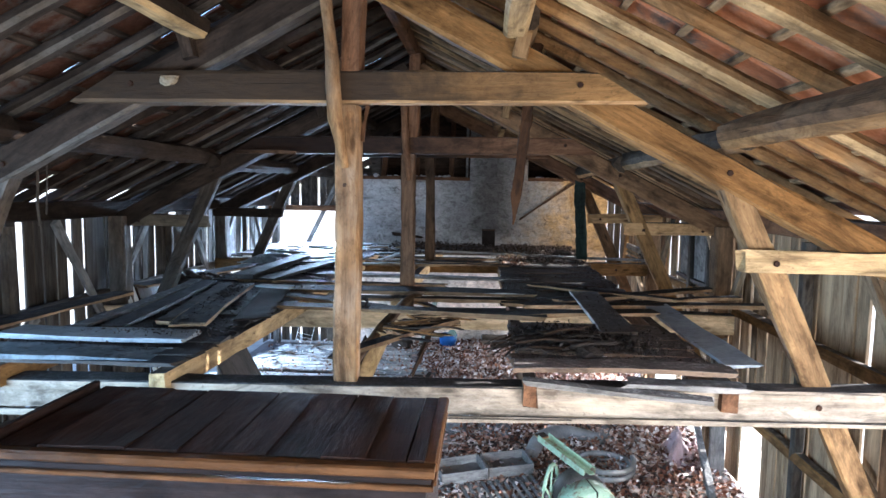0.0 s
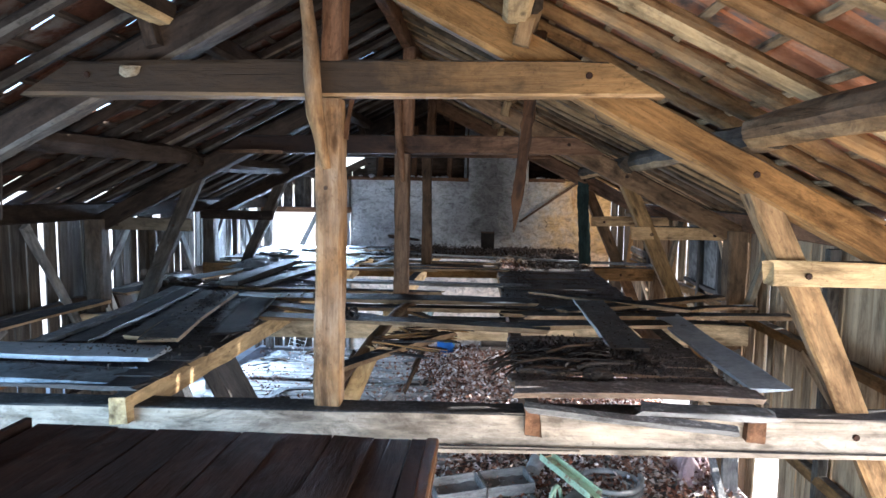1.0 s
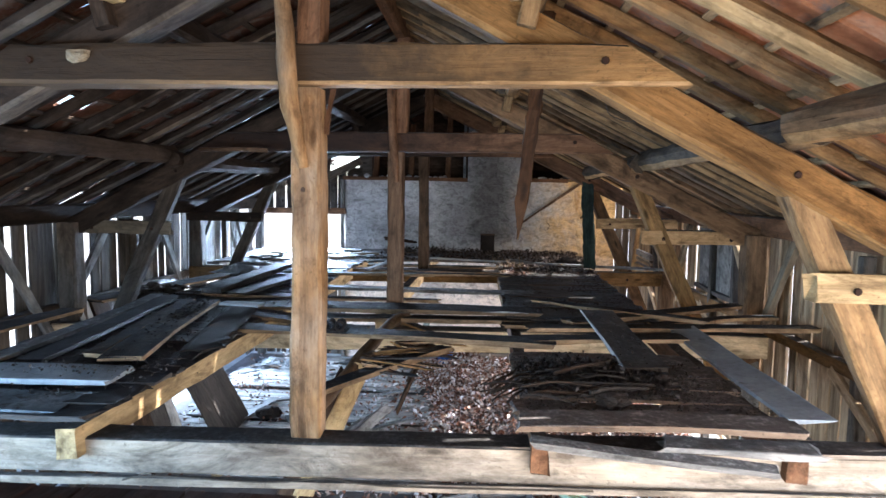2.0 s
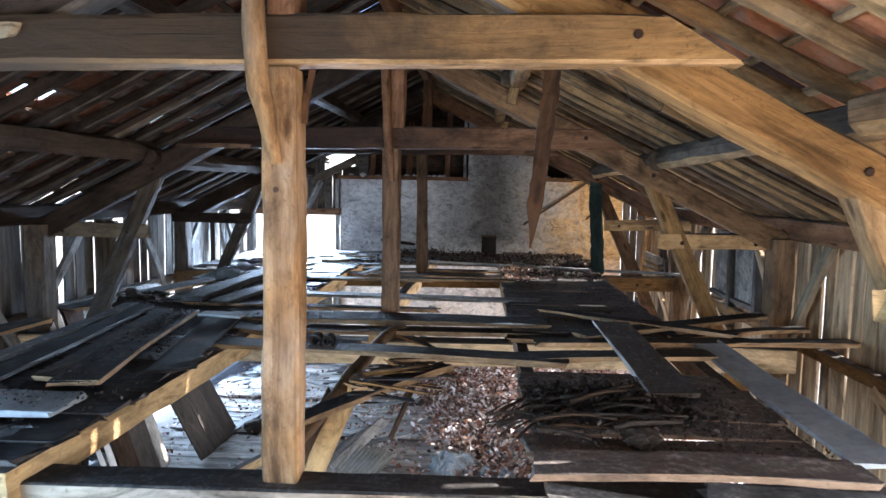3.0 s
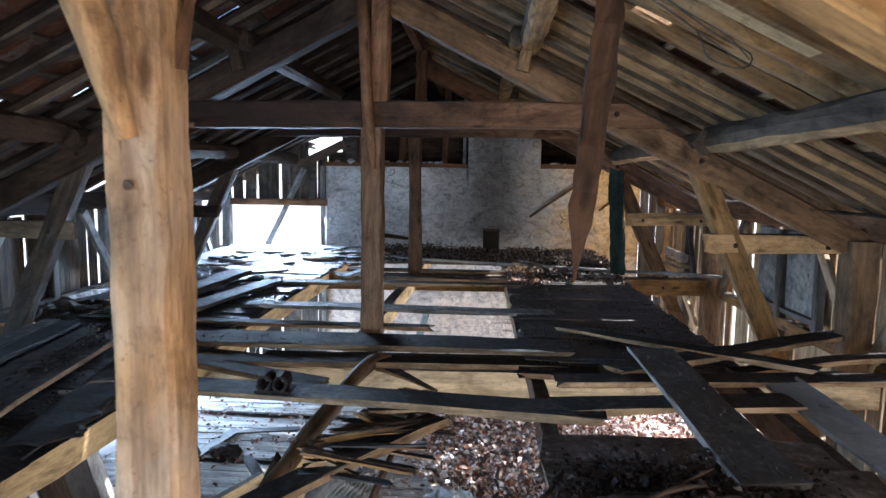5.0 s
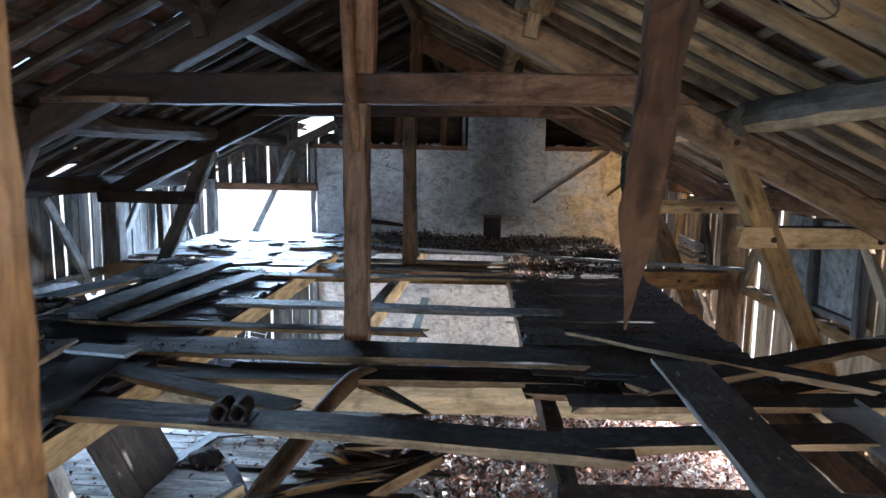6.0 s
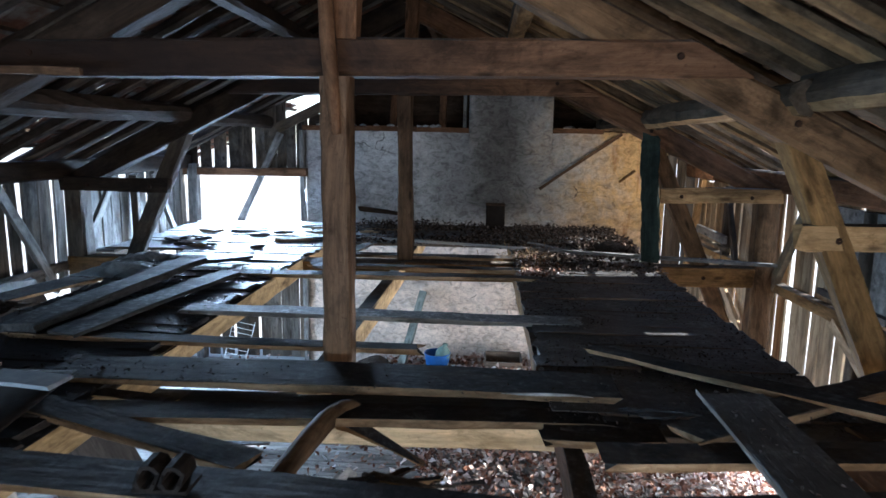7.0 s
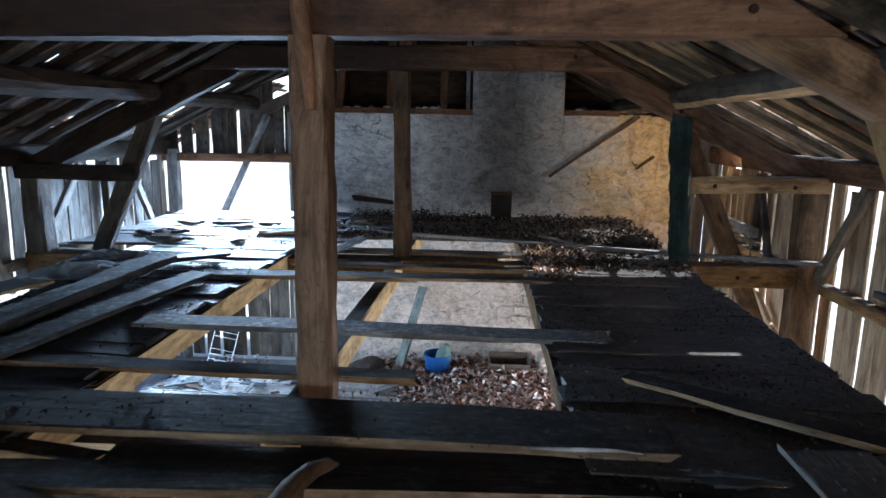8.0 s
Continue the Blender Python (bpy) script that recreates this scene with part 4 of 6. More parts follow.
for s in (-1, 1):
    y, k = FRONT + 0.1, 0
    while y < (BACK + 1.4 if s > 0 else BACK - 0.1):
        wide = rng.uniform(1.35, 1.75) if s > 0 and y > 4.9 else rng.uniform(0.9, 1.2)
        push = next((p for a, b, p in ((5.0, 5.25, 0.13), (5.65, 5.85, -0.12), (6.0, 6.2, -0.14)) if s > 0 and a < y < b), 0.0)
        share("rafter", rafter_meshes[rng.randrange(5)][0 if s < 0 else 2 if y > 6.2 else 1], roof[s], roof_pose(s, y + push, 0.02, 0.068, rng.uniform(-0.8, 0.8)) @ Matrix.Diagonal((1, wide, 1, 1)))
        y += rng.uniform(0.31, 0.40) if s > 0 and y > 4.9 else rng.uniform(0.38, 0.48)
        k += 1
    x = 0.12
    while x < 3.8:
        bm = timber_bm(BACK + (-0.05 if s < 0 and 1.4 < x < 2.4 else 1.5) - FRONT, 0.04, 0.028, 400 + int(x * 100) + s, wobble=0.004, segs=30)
        part("batten", bm, M["batten"] if s > 0 else M["shaded_grey"], roof[s], m=Matrix.Translation((s * x, FRONT, 4.80 - 0.5 * x + 0.141)) @ pose(0, 0, 0, 0, 0, 90) @ pose(0, 0, 0, s * math.degrees(PITCH)))
        x += 0.285


def tile_bm(seed):
    """A flat interlocking clay tile, 0.26 by 0.42, with a hooked head and a raised side roll."""
    r = random.Random(seed)
    w, l, t = 0.262, 0.42, 0.016
    bm = bmesh.new()
    prof = [(-w / 2, 0.018), (-w / 2 + 0.03, 0.018), (-w / 2 + 0.04, 0.0), (w / 2 - 0.05, r.uniform(-0.003, 0.003)), (w / 2, 0.0)]
    rows = []
    for i in range(3):
        x = l * i / 2
        rows.append([(x, y, z + r.uniform(-0.0015, 0.0015)) for y, z in prof])
    top = [[bm.verts.new((x, y, z + t)) for x, y, z in row] for row in rows]
    bot = [[bm.verts.new(p) for p in row] for row in rows]
    n = len(prof)
    for i in range(2):
        for j in range(n - 1):
            bm.faces.new((top[i][j], top[i + 1][j], top[i + 1][j + 1], top[i][j + 1]))
            bm.faces.new((bot[i][j + 1], bot[i + 1][j + 1], bot[i + 1][j], bot[i][j]))
    for i in range(2):
        bm.faces.new((top[i + 1][0], top[i][0], bot[i][0], bot[i + 1][0]))
        bm.faces.new((top[i][-1], top[i + 1][-1], bot[i + 1][-1], bot[i][-1]))
    for j in range(n - 1):
        bm.faces.new((top[0][j], top[0][j + 1], bot[0][j + 1], bot[0][j]))
        bm.faces.new((top[2][j + 1], top[2][j], bot[2][j], bot[2][j + 1]))
    return bm


def tile_mesh(seed, material):
    bm = tile_bm(seed)
    me = bpy.data.meshes.new("tile")
    bm.to_mesh(me)
    bm.free()
    me.materials.append(material)
    return me


# places on each slope where tiles are missing: (y from, y to, x from, x to)
HOLES = {-1: [(11.8, 12.1, 0.5, 0.85), (10.5, 10.75, 3.1, 3.4), (11.1, 11.35, 2.4, 3.2), (11.6, 11.85, 2.7, 3.5), (12.1, 12.4, 2.2, 3.0), (5.08, 5.34, 0.55, 0.85), (4.32, 4.57, 0.85, 1.15)],
         1: [(9.8, 10.9, 2.62, 3.6), (11.2, 12.0, 3.1, 3.98), (11.7, 11.95, 0.4, 0.8), (8.2, 8.4, 0.5, 0.8), (7.4, 7.6, 1.5, 1.75), (-1.0, -0.5, 2.2, 2.8)]}

# tiles broken narrow, which let a fleck of sun through
SLIPPED = {1: [(6.17, 1.40), (5.14, 1.52), (5.77, 1.68), (5.50, 1.40), (8.21, 3.28), (10.9, 2.6), (7.4, 0.9), (9.3, 1.9), (4.3, 2.7), (3.4, 1.4)], -1: [(3.3, 2.9), (5.5, 2.2), (8.0, 1.2), (9.0, 3.0), (11.2, 2.5), (6.6, 3.2), (10.2, 1.4)]}


def lay_tiles():
    kinds = {key: [tile_mesh(k, M[key]) for k in range(4)] for key in ("tile", "shaded_tile")}
    for s in (-1, 1):
        r = random.Random(90 + s)
        heaps, count = {"tile": ([], []), "shaded_tile": ([], [])}, 0
        y = FRONT - 0.1
        while y < BACK + 1.5:
            x = 0.0
            while x < 3.8:
                yy = y + r.uniform(-0.006, 0.006)
                m = roof_pose(s, yy, x, 0.165 + r.uniform(0, 0.012), r.uniform(-1.2, 1.2)) @ pose(0, 0, 0, r.uniform(-1, 1), 2.2 + r.uniform(-0.6, 0.6))
                if any(abs(yy - a) < 0.13 and abs(x + 0.14 - b) < 0.145 for a, b in SLIPPED[s]):
                    m = m @ Matrix.Translation((0.01, 0, 0.004)) @ pose(0, 0, 0, 0, 0, 1.5) @ Matrix.Diagonal((1, 0.58, 1, 1))
                skip = (r.random() < 0.003 and x > 0.6 and y > 6 and s < 0) or any(a < yy < b and c < x + 0.15 < d for a, b, c, d in HOLES[s])
                skip = skip or (s < 0 and y > BACK - 0.05 and 1.42 < x < 2.2) or (s < 0 and x > 3.3 and y > 3.2 and noise.noise(Vector((y * 1.7, s * 5.0, 3))) > 0.2) or (s < 0 and 11.0 < y < 12.75 and 2.7 < x < 3.5 and noise.noise(Vector((y * 3.1, x * 2.3, 6))) > 0.0)
                skip = skip or (s > 0 and x > 3.6)          # short eave on the sunny side
                # darker tiles on the left and farther on, with their shade put into colour
                key = "tile" if s > 0 and (y < 4.7 or r.random() < 0.3) else "shaded_tile"
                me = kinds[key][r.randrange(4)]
                if not skip:
                    if 2.2 < y < 6.6 and 0.5 < x and count < 300:
                        share("tile", me, roof[s], m)
                        count += 1
                    else:
                        verts, faces = heaps[key]
                        base = len(verts)
                        verts += [tuple(m @ v.co) for v in me.vertices]
                        faces += [tuple(base + i for i in p.vertices) for p in me.polygons]
                x += 0.285
            y += 0.256 if s > 0 else 0.249
        for key, (verts, faces) in heaps.items():
            if verts:
                me = bpy.data.meshes.new("tiles")
                me.from_pydata(verts, [], faces)
                me.materials.append(M[key])
                ob = new("tiles", me)
                ob.parent = roof[s]
                tagged(ob, kind="stuff")


# ---------------------------------------------------------------- loft joists and boards
for xa, y0, za, xb, y1, w, mat, lb in (
        (-1.225, 3.82, 1.925, -1.10, 7.35, 0.115, "pale", "pale sawn loft joist with sun flecks"), (-1.12, 7.1, 1.985, -1.12, 12.7, 0.10, "pale", "pale sawn loft joist"), (-0.12, 6.74, 1.97, -0.05, 12.7, 0.11, "pale", "pale loft joist with rough bark edge"),
        (1.138, 3.82, 1.945, 1.12, 7.4, 0.08, "oak_red", "brown loft joist under dirty boards"), (1.10, 7.15, 1.985, 1.10, 12.7, 0.10, "oak", "brown loft joist under dirty boards"),
        (2.33, 3.83, 1.96, 2.36, 7.4, 0.10, "oak_red", "brown loft joist under the deck edge"), (2.36, 7.15, 1.985, 2.36, 12.7, 0.10, "oak", "brown loft joist under the deck edge"),
        (-2.36, 3.82, 1.94, -2.36, 7.4, 0.10, "oak", "brown loft joist beside the board wall"), (-2.36, 7.15, 1.985, -2.36, 12.7, 0.10, "oak", "brown loft joist beside the board wall")):
    tagged(timber("loft_joist", (xa, y0, za), (xb, y1, 1.985), w, 0.155, M[mat], wobble=0.009, chamfer=0.08, segs=16, ragged=0.02), lb, "joist", "loft joists")

PLANK_LABEL = {"grey_dark": "dull bluish grey plank on the loft", "dirty_blue": "dusty bluish grey board on the loft", "blue_board": "bluish grey board on the loft", "floor_board": "pale grey gritty board at the loft brink", "brown_deck": "worn brown deck board on the loft joists", "plank": "dirty brown loft plank with a pale sawn edge", "deck": "dark dusty deck board on the loft joists", "grey_plank": "weathered grey plank on the loft", "pale": "pale sawn plank on the loft", "dark_plank": "blackened plank lying on the loft"}


def plank(p0, p1, w, t=0.028, mat="plank", label="", roll=0.0, group="loose loft planks", **kw):
    r = random.Random(int(1000 * (p0[0] + 3.1 * p0[1] + p1[0])))
    ob = timber("plank", p0, p1, w, t, M[mat], roll=roll + r.uniform(-1.2, 1.2), chamfer=0.16, wobble=kw.pop("wobble", 0.006), ragged=kw.pop("ragged", 0.05), bow=0.0 if kw.pop("flat", False) else r.uniform(-0.011, 0.011), **kw)
    return tagged(ob, label or PLANK_LABEL[mat], "plank", group)


def deck_run(x0, x1, y0, y1, mat, gap=0.012, skip=0.0, jitter=0.06, z=2.083, group="deck boards", wide=(0.14, 0.22)):
    r = random.Random(int(abs(x0 * 31 + y0 * 57) * 10))
    y = y0
    while y < y1:
        w = r.uniform(*wide)
        if r.random() >= skip:
            a, b = x0 - r.uniform(0, jitter), x1 + r.uniform(0, jitter)
            plank((a, y + w / 2 + r.uniform(-0.003, 0.003), z + r.uniform(-0.003, 0.003)), (b, y + w / 2 + r.uniform(-0.003, 0.003), z + r.uniform(-0.003, 0.004)), w, 0.026, mat, group=group)
        y += w + r.uniform(0.002, gap)


deck_run(1.06, 2.30, 4.02, 5.12, "brown_deck", wide=(0.22, 0.30))                     # near boards over the first bay
plank((1.02, 3.86, 2.125), (2.38, 3.93, 2.125), 0.23, 0.03, "brown_deck", "dusty board with a pale edge at the brink of the loft")
deck_run(1.06, 2.40, 6.30, 10.9, "deck", gap=0.005, jitter=0.022)
deck_run(-2.42, -1.10, 7.1, 10.2, "dark_plank", gap=0.006, jitter=0.02)
deck_run(-2.42, -1.08, 3.76, 7.0, "dark_plank", gap=0.015)
deck_run(-3.3, -1.06, 10.25, 12.7, "deck", gap=0.02)
deck_run(-0.98, 2.42, 10.95, 12.7, "deck", gap=0.02)
# boards with a character of their own on the left
plank((-2.5, 3.89, 2.112), (-1.26, 3.94, 2.085), 0.30, 0.03, "dirty_blue", "bluish grey board at the brink of the loft", flat=True)
plank((-2.6, 4.29, 2.140), (-1.215, 4.33, 2.130), 0.29, 0.034, "blue_board", "wide pale grey board with grit on it", flat=True)
plank((-2.22, 4.5, 2.125), (-2.44, 7.0, 2.13), 0.13, 0.03, "grey_plank")
plank((-1.97, 4.55, 2.125), (-2.28, 6.95, 2.13), 0.16, 0.03, "dark_plank")
plank((-1.64, 4.68, 2.135), (-1.99, 6.75, 2.14), 0.12, 0.03, "plank", "narrow dirty plank with a pale sawn end")
plank((-1.40, 4.58, 2.145), (-1.78, 6.65, 2.15), 0.27, 0.028, "plank", "wide dirty plank with sun flecks", roll=-2)
plank((-1.99, 7.22, 2.15), (-1.90, 9.4, 2.16), 0.22, 0.06, "grey_dark", "thick bluish grey plank laid along the loft")
plank((-1.72, 7.2, 2.13), (-1.42, 9.0, 2.13), 0.20, 0.03, "grey_dark")
plank((-2.42, 8.9, 2.14), (-1.55, 9.75, 2.14), 0.2, 0.03, "dark_plank")
# ragged strip of felt over the joist edge
def felt_point(u, v):
    y = 4.85 + 1.75 * u
    left, right = -1.15 - 0.36 * u, -0.90 - 0.31 * u
    tear = (0.026 * math.sin(u * 41) + 0.014 * math.sin(u * 97 + 1)) * max(0, 1 - 1.7 * u)
    x = left + (right + tear - left) * v
    y += (0.10 * v + 0.03 * math.sin(v * 9)) * max(0, 1 - u * 6)
    return (x, y, 2.132 + 0.012 * v + 0.005 * noise.noise(Vector((x * 6, y * 6, 1))))
felt = solid(link("roofing_felt", sheet_bm(60, 6, felt_point), M["felt"]), 0.012)
tagged(felt, "stiff black roofing felt board with a scalloped torn edge", "roofing felt")
plank((-1.52, 6.44, 2.178), (-1.15, 6.40, 2.172), 0.15, 0.02, "blue_board", "short bluish grey board end", flat=True, wobble=0.002, ragged=0.01)

# cross planks over the open middle
plank((-1.42, 6.76, 2.105), (1.39, 6.735, 2.105), 0.31, 0.035, "plank", "wide blackened plank across the open joists")
plank((-1.10, 6.29, 2.09), (1.30, 6.45, 2.085), 0.18, 0.03, "plank")
tagged(timber("timber_offcut", (-1.16, 6.53, 2.035), (-0.66, 6.50, 2.045), 0.13, 0.09, M["pale"], taper=0.45, ragged=0.03), "pale sawn timber offcut between the cross planks", "offcut")
plank((-0.64, 6.50, 2.072), (1.2, 6.55, 2.072), 0.15, 0.02, "dark_plank")
strip = link("curled_strip", sheet_bm(24, 2, lambda u, v: (0.84 + 0.42 * u, 6.588 - 0.012 * math.sin(5 * u) - 0.02 * u * u + 0.010 * v * (1 - 0.6 * u), 2.127 + 0.012 * math.sin(3.1 * u) * v)), M["floor_board"])
tagged(solid(strip, 0.003), "whitish curled strip of bark on the wide plank", "strip")
for k, (a, b, w) in enumerate((((1.40, 6.50, 2.115), (1.66, 6.46, 2.12), 0.035), ((1.46, 6.44, 2.118), (1.62, 6.47, 2.122), 0.05), ((1.55, 6.53, 2.115), (1.72, 6.44, 2.12), 0.025))):
    plank(a, b, w, 0.012, "grey_dark", "splintered grey scrap of wood on the deck", group="wood scraps", ragged=0.12)
plank((-1.12, 5.80, 2.09), (1.40, 5.58, 2.10), 0.22, 0.035, "plank", "long dirty plank across the open joists")
plank((-1.3, 6.35, 2.10), (-0.10, 5.95, 2.075), 0.15, 0.03, "plank")
plank((-2.1, 7.30, 2.105), (0.42, 7.24, 2.10), 0.11, 0.03, "plank")
plank((-1.32, 7.92, 2.10), (1.40, 7.90, 2.105), 0.18, 0.03, "grey_plank")
plank((-1.5, 9.18, 2.10), (0.2, 9.16, 2.10), 0.2, 0.03, "plank")
plank((-0.6, 9.12, 2.125), (1.2, 9.10, 2.125), 0.14, 0.03, "plank")
plank((-0.9, 9.62, 2.10), (1.2, 9.58, 2.10), 0.14, 0.03, "plank")
plank((-0.9, 10.2, 2.10), (1.3, 10.2, 2.10), 0.16, 0.03, "plank")
plank((-0.75, 9.3, 2.14), (-0.5, 10.6, 2.15), 0.10, 0.025, "grey_plank")
plank((-0.6, 11.05, 2.15), (3.5, 9.86, 2.16), 0.045, 0.03, "grey_plank", "long thin grey batten lying over the loft", segs=16)
# loose planks on the far side of the loft
plank((1.86, 6.60, 2.17), (1.88, 4.82, 2.13), 0.28, 0.03, "deck", "wide dusty plank lying askew on the deck")
plank((1.36, 7.30, 2.13), (2.75, 6.25, 2.15), 0.13, 0.028, "plank", "narrow plank with a pale edge lying askew")
plank((1.55, 6.22, 2.12), (3.58, 7.36, 2.14), 0.17, 0.035, "plank", "dark plank reaching to the board wall")
plank((2.3, 6.35, 2.10), (3.5, 6.75, 2.12), 0.13, 0.03, "plank")
plank((1.2, 6.05, 2.11), (3.6, 6.25, 2.13), 0.17, 0.035, "plank", "dark plank reaching to the board wall")
plank((1.16, 5.66, 2.10), (2.42, 5.78, 2.12), 0.20, 0.03, "plank")
plank((1.0, 6.3, 2.08), (1.5, 6.32, 2.08), 0.2, 0.03, "plank")
plank((2.47, 3.98, 2.122), (2.49, 6.25, 2.122), 0.22, 0.022, "blue_board", "bluish grey board along the deck edge", roll=-3)
plank((1.10, 3.80, 2.045), (2.2, 3.70, 1.99), 0.10, 0.025, "grey_plank", "pale grey split board slipped under the deck edge")
plank((1.7, 3.86, 2.04), (2.42, 3.78, 2.055), 0.16, 0.03, "grey_plank", "splintered grey board end")
# broken floor: bent branch, orange-edged plank and splayed laths
plank((-0.27, 4.60, 1.94), (0.58, 5.64, 2.03), 0.17, 0.035, "plank", "sagging plank with an orange sunlit edge", roll=-8)
for k in range(46):
    a = Vector((0.02 + 0.007 * k, 5.05 + 0.020 * k + rng.uniform(-0.06, 0.06), 2.05 + rng.uniform(-0.06, 0.05)))
    b = a + Vector((rng.uniform(0.14, 0.55), rng.uniform(-0.10, 0.30), rng.uniform(-0.10, 0.03)))
    tagged(timber("splintered_lath", a, b, rng.uniform(0.016, 0.055), rng.uniform(0.008, 0.02), M[("dark_plank", "plank", "charred", "oak")[k % 4]], ragged=0.06, segs=4, taper=0.5), "splintered brown lath from the broken floor", "lath", "splintered laths")

# ---------------------------------------------------------------- things on the loft


def tube_part(name, points, radius, material, parent=None, label="", sides=9):
    """A round branch, hose or wire, its grain running from its first point to its last."""
    m = along(points[0], points[-1])
    inv = m.inverted()
    bm = tube_bm([inv @ Vector(p) for p in points], radius, sides)
    if sides > 8:
        # bark ridges and dents
        for v in bm.verts:
            v.co += Vector((0, noise.noise(v.co * 26), noise.noise(v.co * 26 + Vector((9, 4, 1))))) * 0.009 + Vector((0, noise.noise(v.co * 7), noise.noise(v.co * 7 + Vector((2, 8, 5))))) * 0.014
    return link(name, bm, material, parent, label, m)


def soften(points, k=4):
    """More points on a smooth line through those given."""
    p = [Vector(q) for q in points]
    p = [2 * p[0] - p[1], *p, 2 * p[-1] - p[-2]]
    out = []
    for a, b, c, d in zip(p, p[1:], p[2:], p[3:]):
        for i in range(k):
            t = i / k
            out.append(0.5 * (2 * b + (c - a) * t + (2 * a - 5 * b + 4 * c - d) * t * t + (3 * b - a - 3 * c + d) * t ** 3))
    return out + [p[-2]]


tube_part("crooked_brace", soften([(-0.185, 3.87, 4.66), (-0.14, 3.855, 4.38), (-0.105, 3.85, 4.07), (-0.092, 3.85, 3.84), (-0.080, 3.87, 3.62), (-0.055, 3.91, 3.46), (-0.04, 3.94, 3.33)], 2), [0.036, 0.036, 0.037, 0.038, 0.040, 0.042, 0.042, 0.042, 0.044, 0.042, 0.038, 0.034, 0.028], M["post_oak"], frame_a, "crooked debarked branch nailed over the post")
tube_part("crooked_brace", soften([(-0.12, 7.12, 4.5), (-0.09, 7.10, 4.1), (-0.07, 7.09, 3.75), (-0.02, 7.05, 3.3)], 2), [0.04, 0.042, 0.042, 0.042, 0.04, 0.036, 0.028], M["oak_red"], frame_b, "crooked branch nailed over the post")
part("knot", lathe_bm([(0.013, 0), (0.012, 0.0015), (0.007, 0.002), (0.005, 0.0005), (0.002, 0.0)], 9), M["charred"], frame_a, "dark knot in the post", Matrix.Translation((-0.045, 3.9475, 3.222)) @ pose(0, 0, 0, 90))
tagged(tube_part("broken_branch", soften([(-0.22, 4.62, 1.80), (-0.14, 5.0, 1.88), (-0.06, 5.5, 1.97), (0.03, 5.95, 2.06), (0.09, 6.30, 2.10), (0.17, 6.44, 2.09), (0.22, 6.46, 2.06)], 2),
                 [0.034, 0.042, 0.042, 0.040, 0.046, 0.044, 0.046, 0.048, 0.048, 0.044, 0.036, 0.026, 0.012], M["tan_log"]), "crooked brown branch fallen across the broken floor", "branch")
tagged(timber("broken_splinter", (0.14, 6.37, 2.075), (0.52, 6.18, 1.97), 0.09, 0.03, M["tan"], taper=0.85, ragged=0.03, roll=20), "pale yellow splinter torn from the broken branch", "splinter")
tagged(timber("fallen_joist", (-0.85, 5.15, 0.06), (-0.03, 5.38, 1.96), 0.09, 0.14, M["pale"], ragged=0.06), "pale broken joist leaning under the floor", "joist")
tagged(timber("fallen_joist", (-1.02, 5.12, 0.06), (-0.14, 5.34, 1.90), 0.06, 0.10, M["charred"], ragged=0.06), "dark broken joist leaning under the floor", "joist")
for k, (a, b) in enumerate((((0.12, 6.9, 1.35), (0.41, 5.72, 2.075)), ((0.45, 5.70, 2.075), (0.20, 5.55, 1.52)))):
    tagged(timber("splintered_lath", a, b, 0.035, 0.02, M["charred"], ragged=0.05), "splintered brown lath hanging below the floor", "lath", "splintered laths")

# bundle of twigs and a clod on the near deck
for k in range(34):
    a = Vector((rng.uniform(0.84, 1.5), rng.uniform(4.20, 4.62), 2.125 + rng.uniform(0, 0.05)))
    if a.x < 1.02:
        a.z -= 0.07
    b = a + Vector((rng.uniform(0.1, 0.45), rng.uniform(-0.10, 0.35), rng.uniform(-0.02, 0.03)))
    b.z = max(b.z, 2.125)
    mid = (a + b) / 2 + Vector((rng.uniform(-0.03, 0.03), rng.uniform(-0.03, 0.03), rng.uniform(0, 0.03)))
    r = rng.uniform(0.004, 0.009) if k % 4 else rng.uniform(0.010, 0.015)
    tagged(tube_part("twig", soften([a, mid, b], 4), [r * (1 - 0.05 * i) for i in range(9)], M["litter_lump"] if k % 3 else M["charred"], sides=9 if r > 0.0125 else 6), "dry brown twig in a heap on the deck", "twig", "heap of twigs")


def clod(name, at, size, material, label, category):
    bm = bmesh.new()
    bmesh.ops.create_icosphere(bm, subdivisions=3, radius=size)
    for v in bm.verts:
        d = 1 + 0.35 * noise.noise(v.co * (3.0 / size) * 0.5 + Vector(at)) + 0.25 * noise.noise(v.co * (9.0 / size) * 0.3)
        v.co = Vector((v.co.x * d * 1.2, v.co.y * d, v.co.z * d * 0.65))
    ob = link(name, bm, material, m=Matrix.Translation((at[0], at[1], at[2] + size * 0.4)))
    return tagged(ob, label, category)


clod("straw_clod", (1.55, 4.20, 2.10), 0.07, M["litter_lump"], "clod of dry straw and leaves on the deck", "straw clod")
clod("straw_clod", (1.95, 4.62, 2.10), 0.06, M["litter_lump"], "clod of dry straw and leaves on the deck", "straw clod")
clod("straw_clod", (2.1, 10.6, 2.10), 0.12, M["litter_lump"], "clod of dry straw by the deck edge", "straw clod")

# halved clay pipe tile lying on the cross plank
tile = empty("hollow_brick", "broken hollow clay brick with grit in it on the plank", "brick")
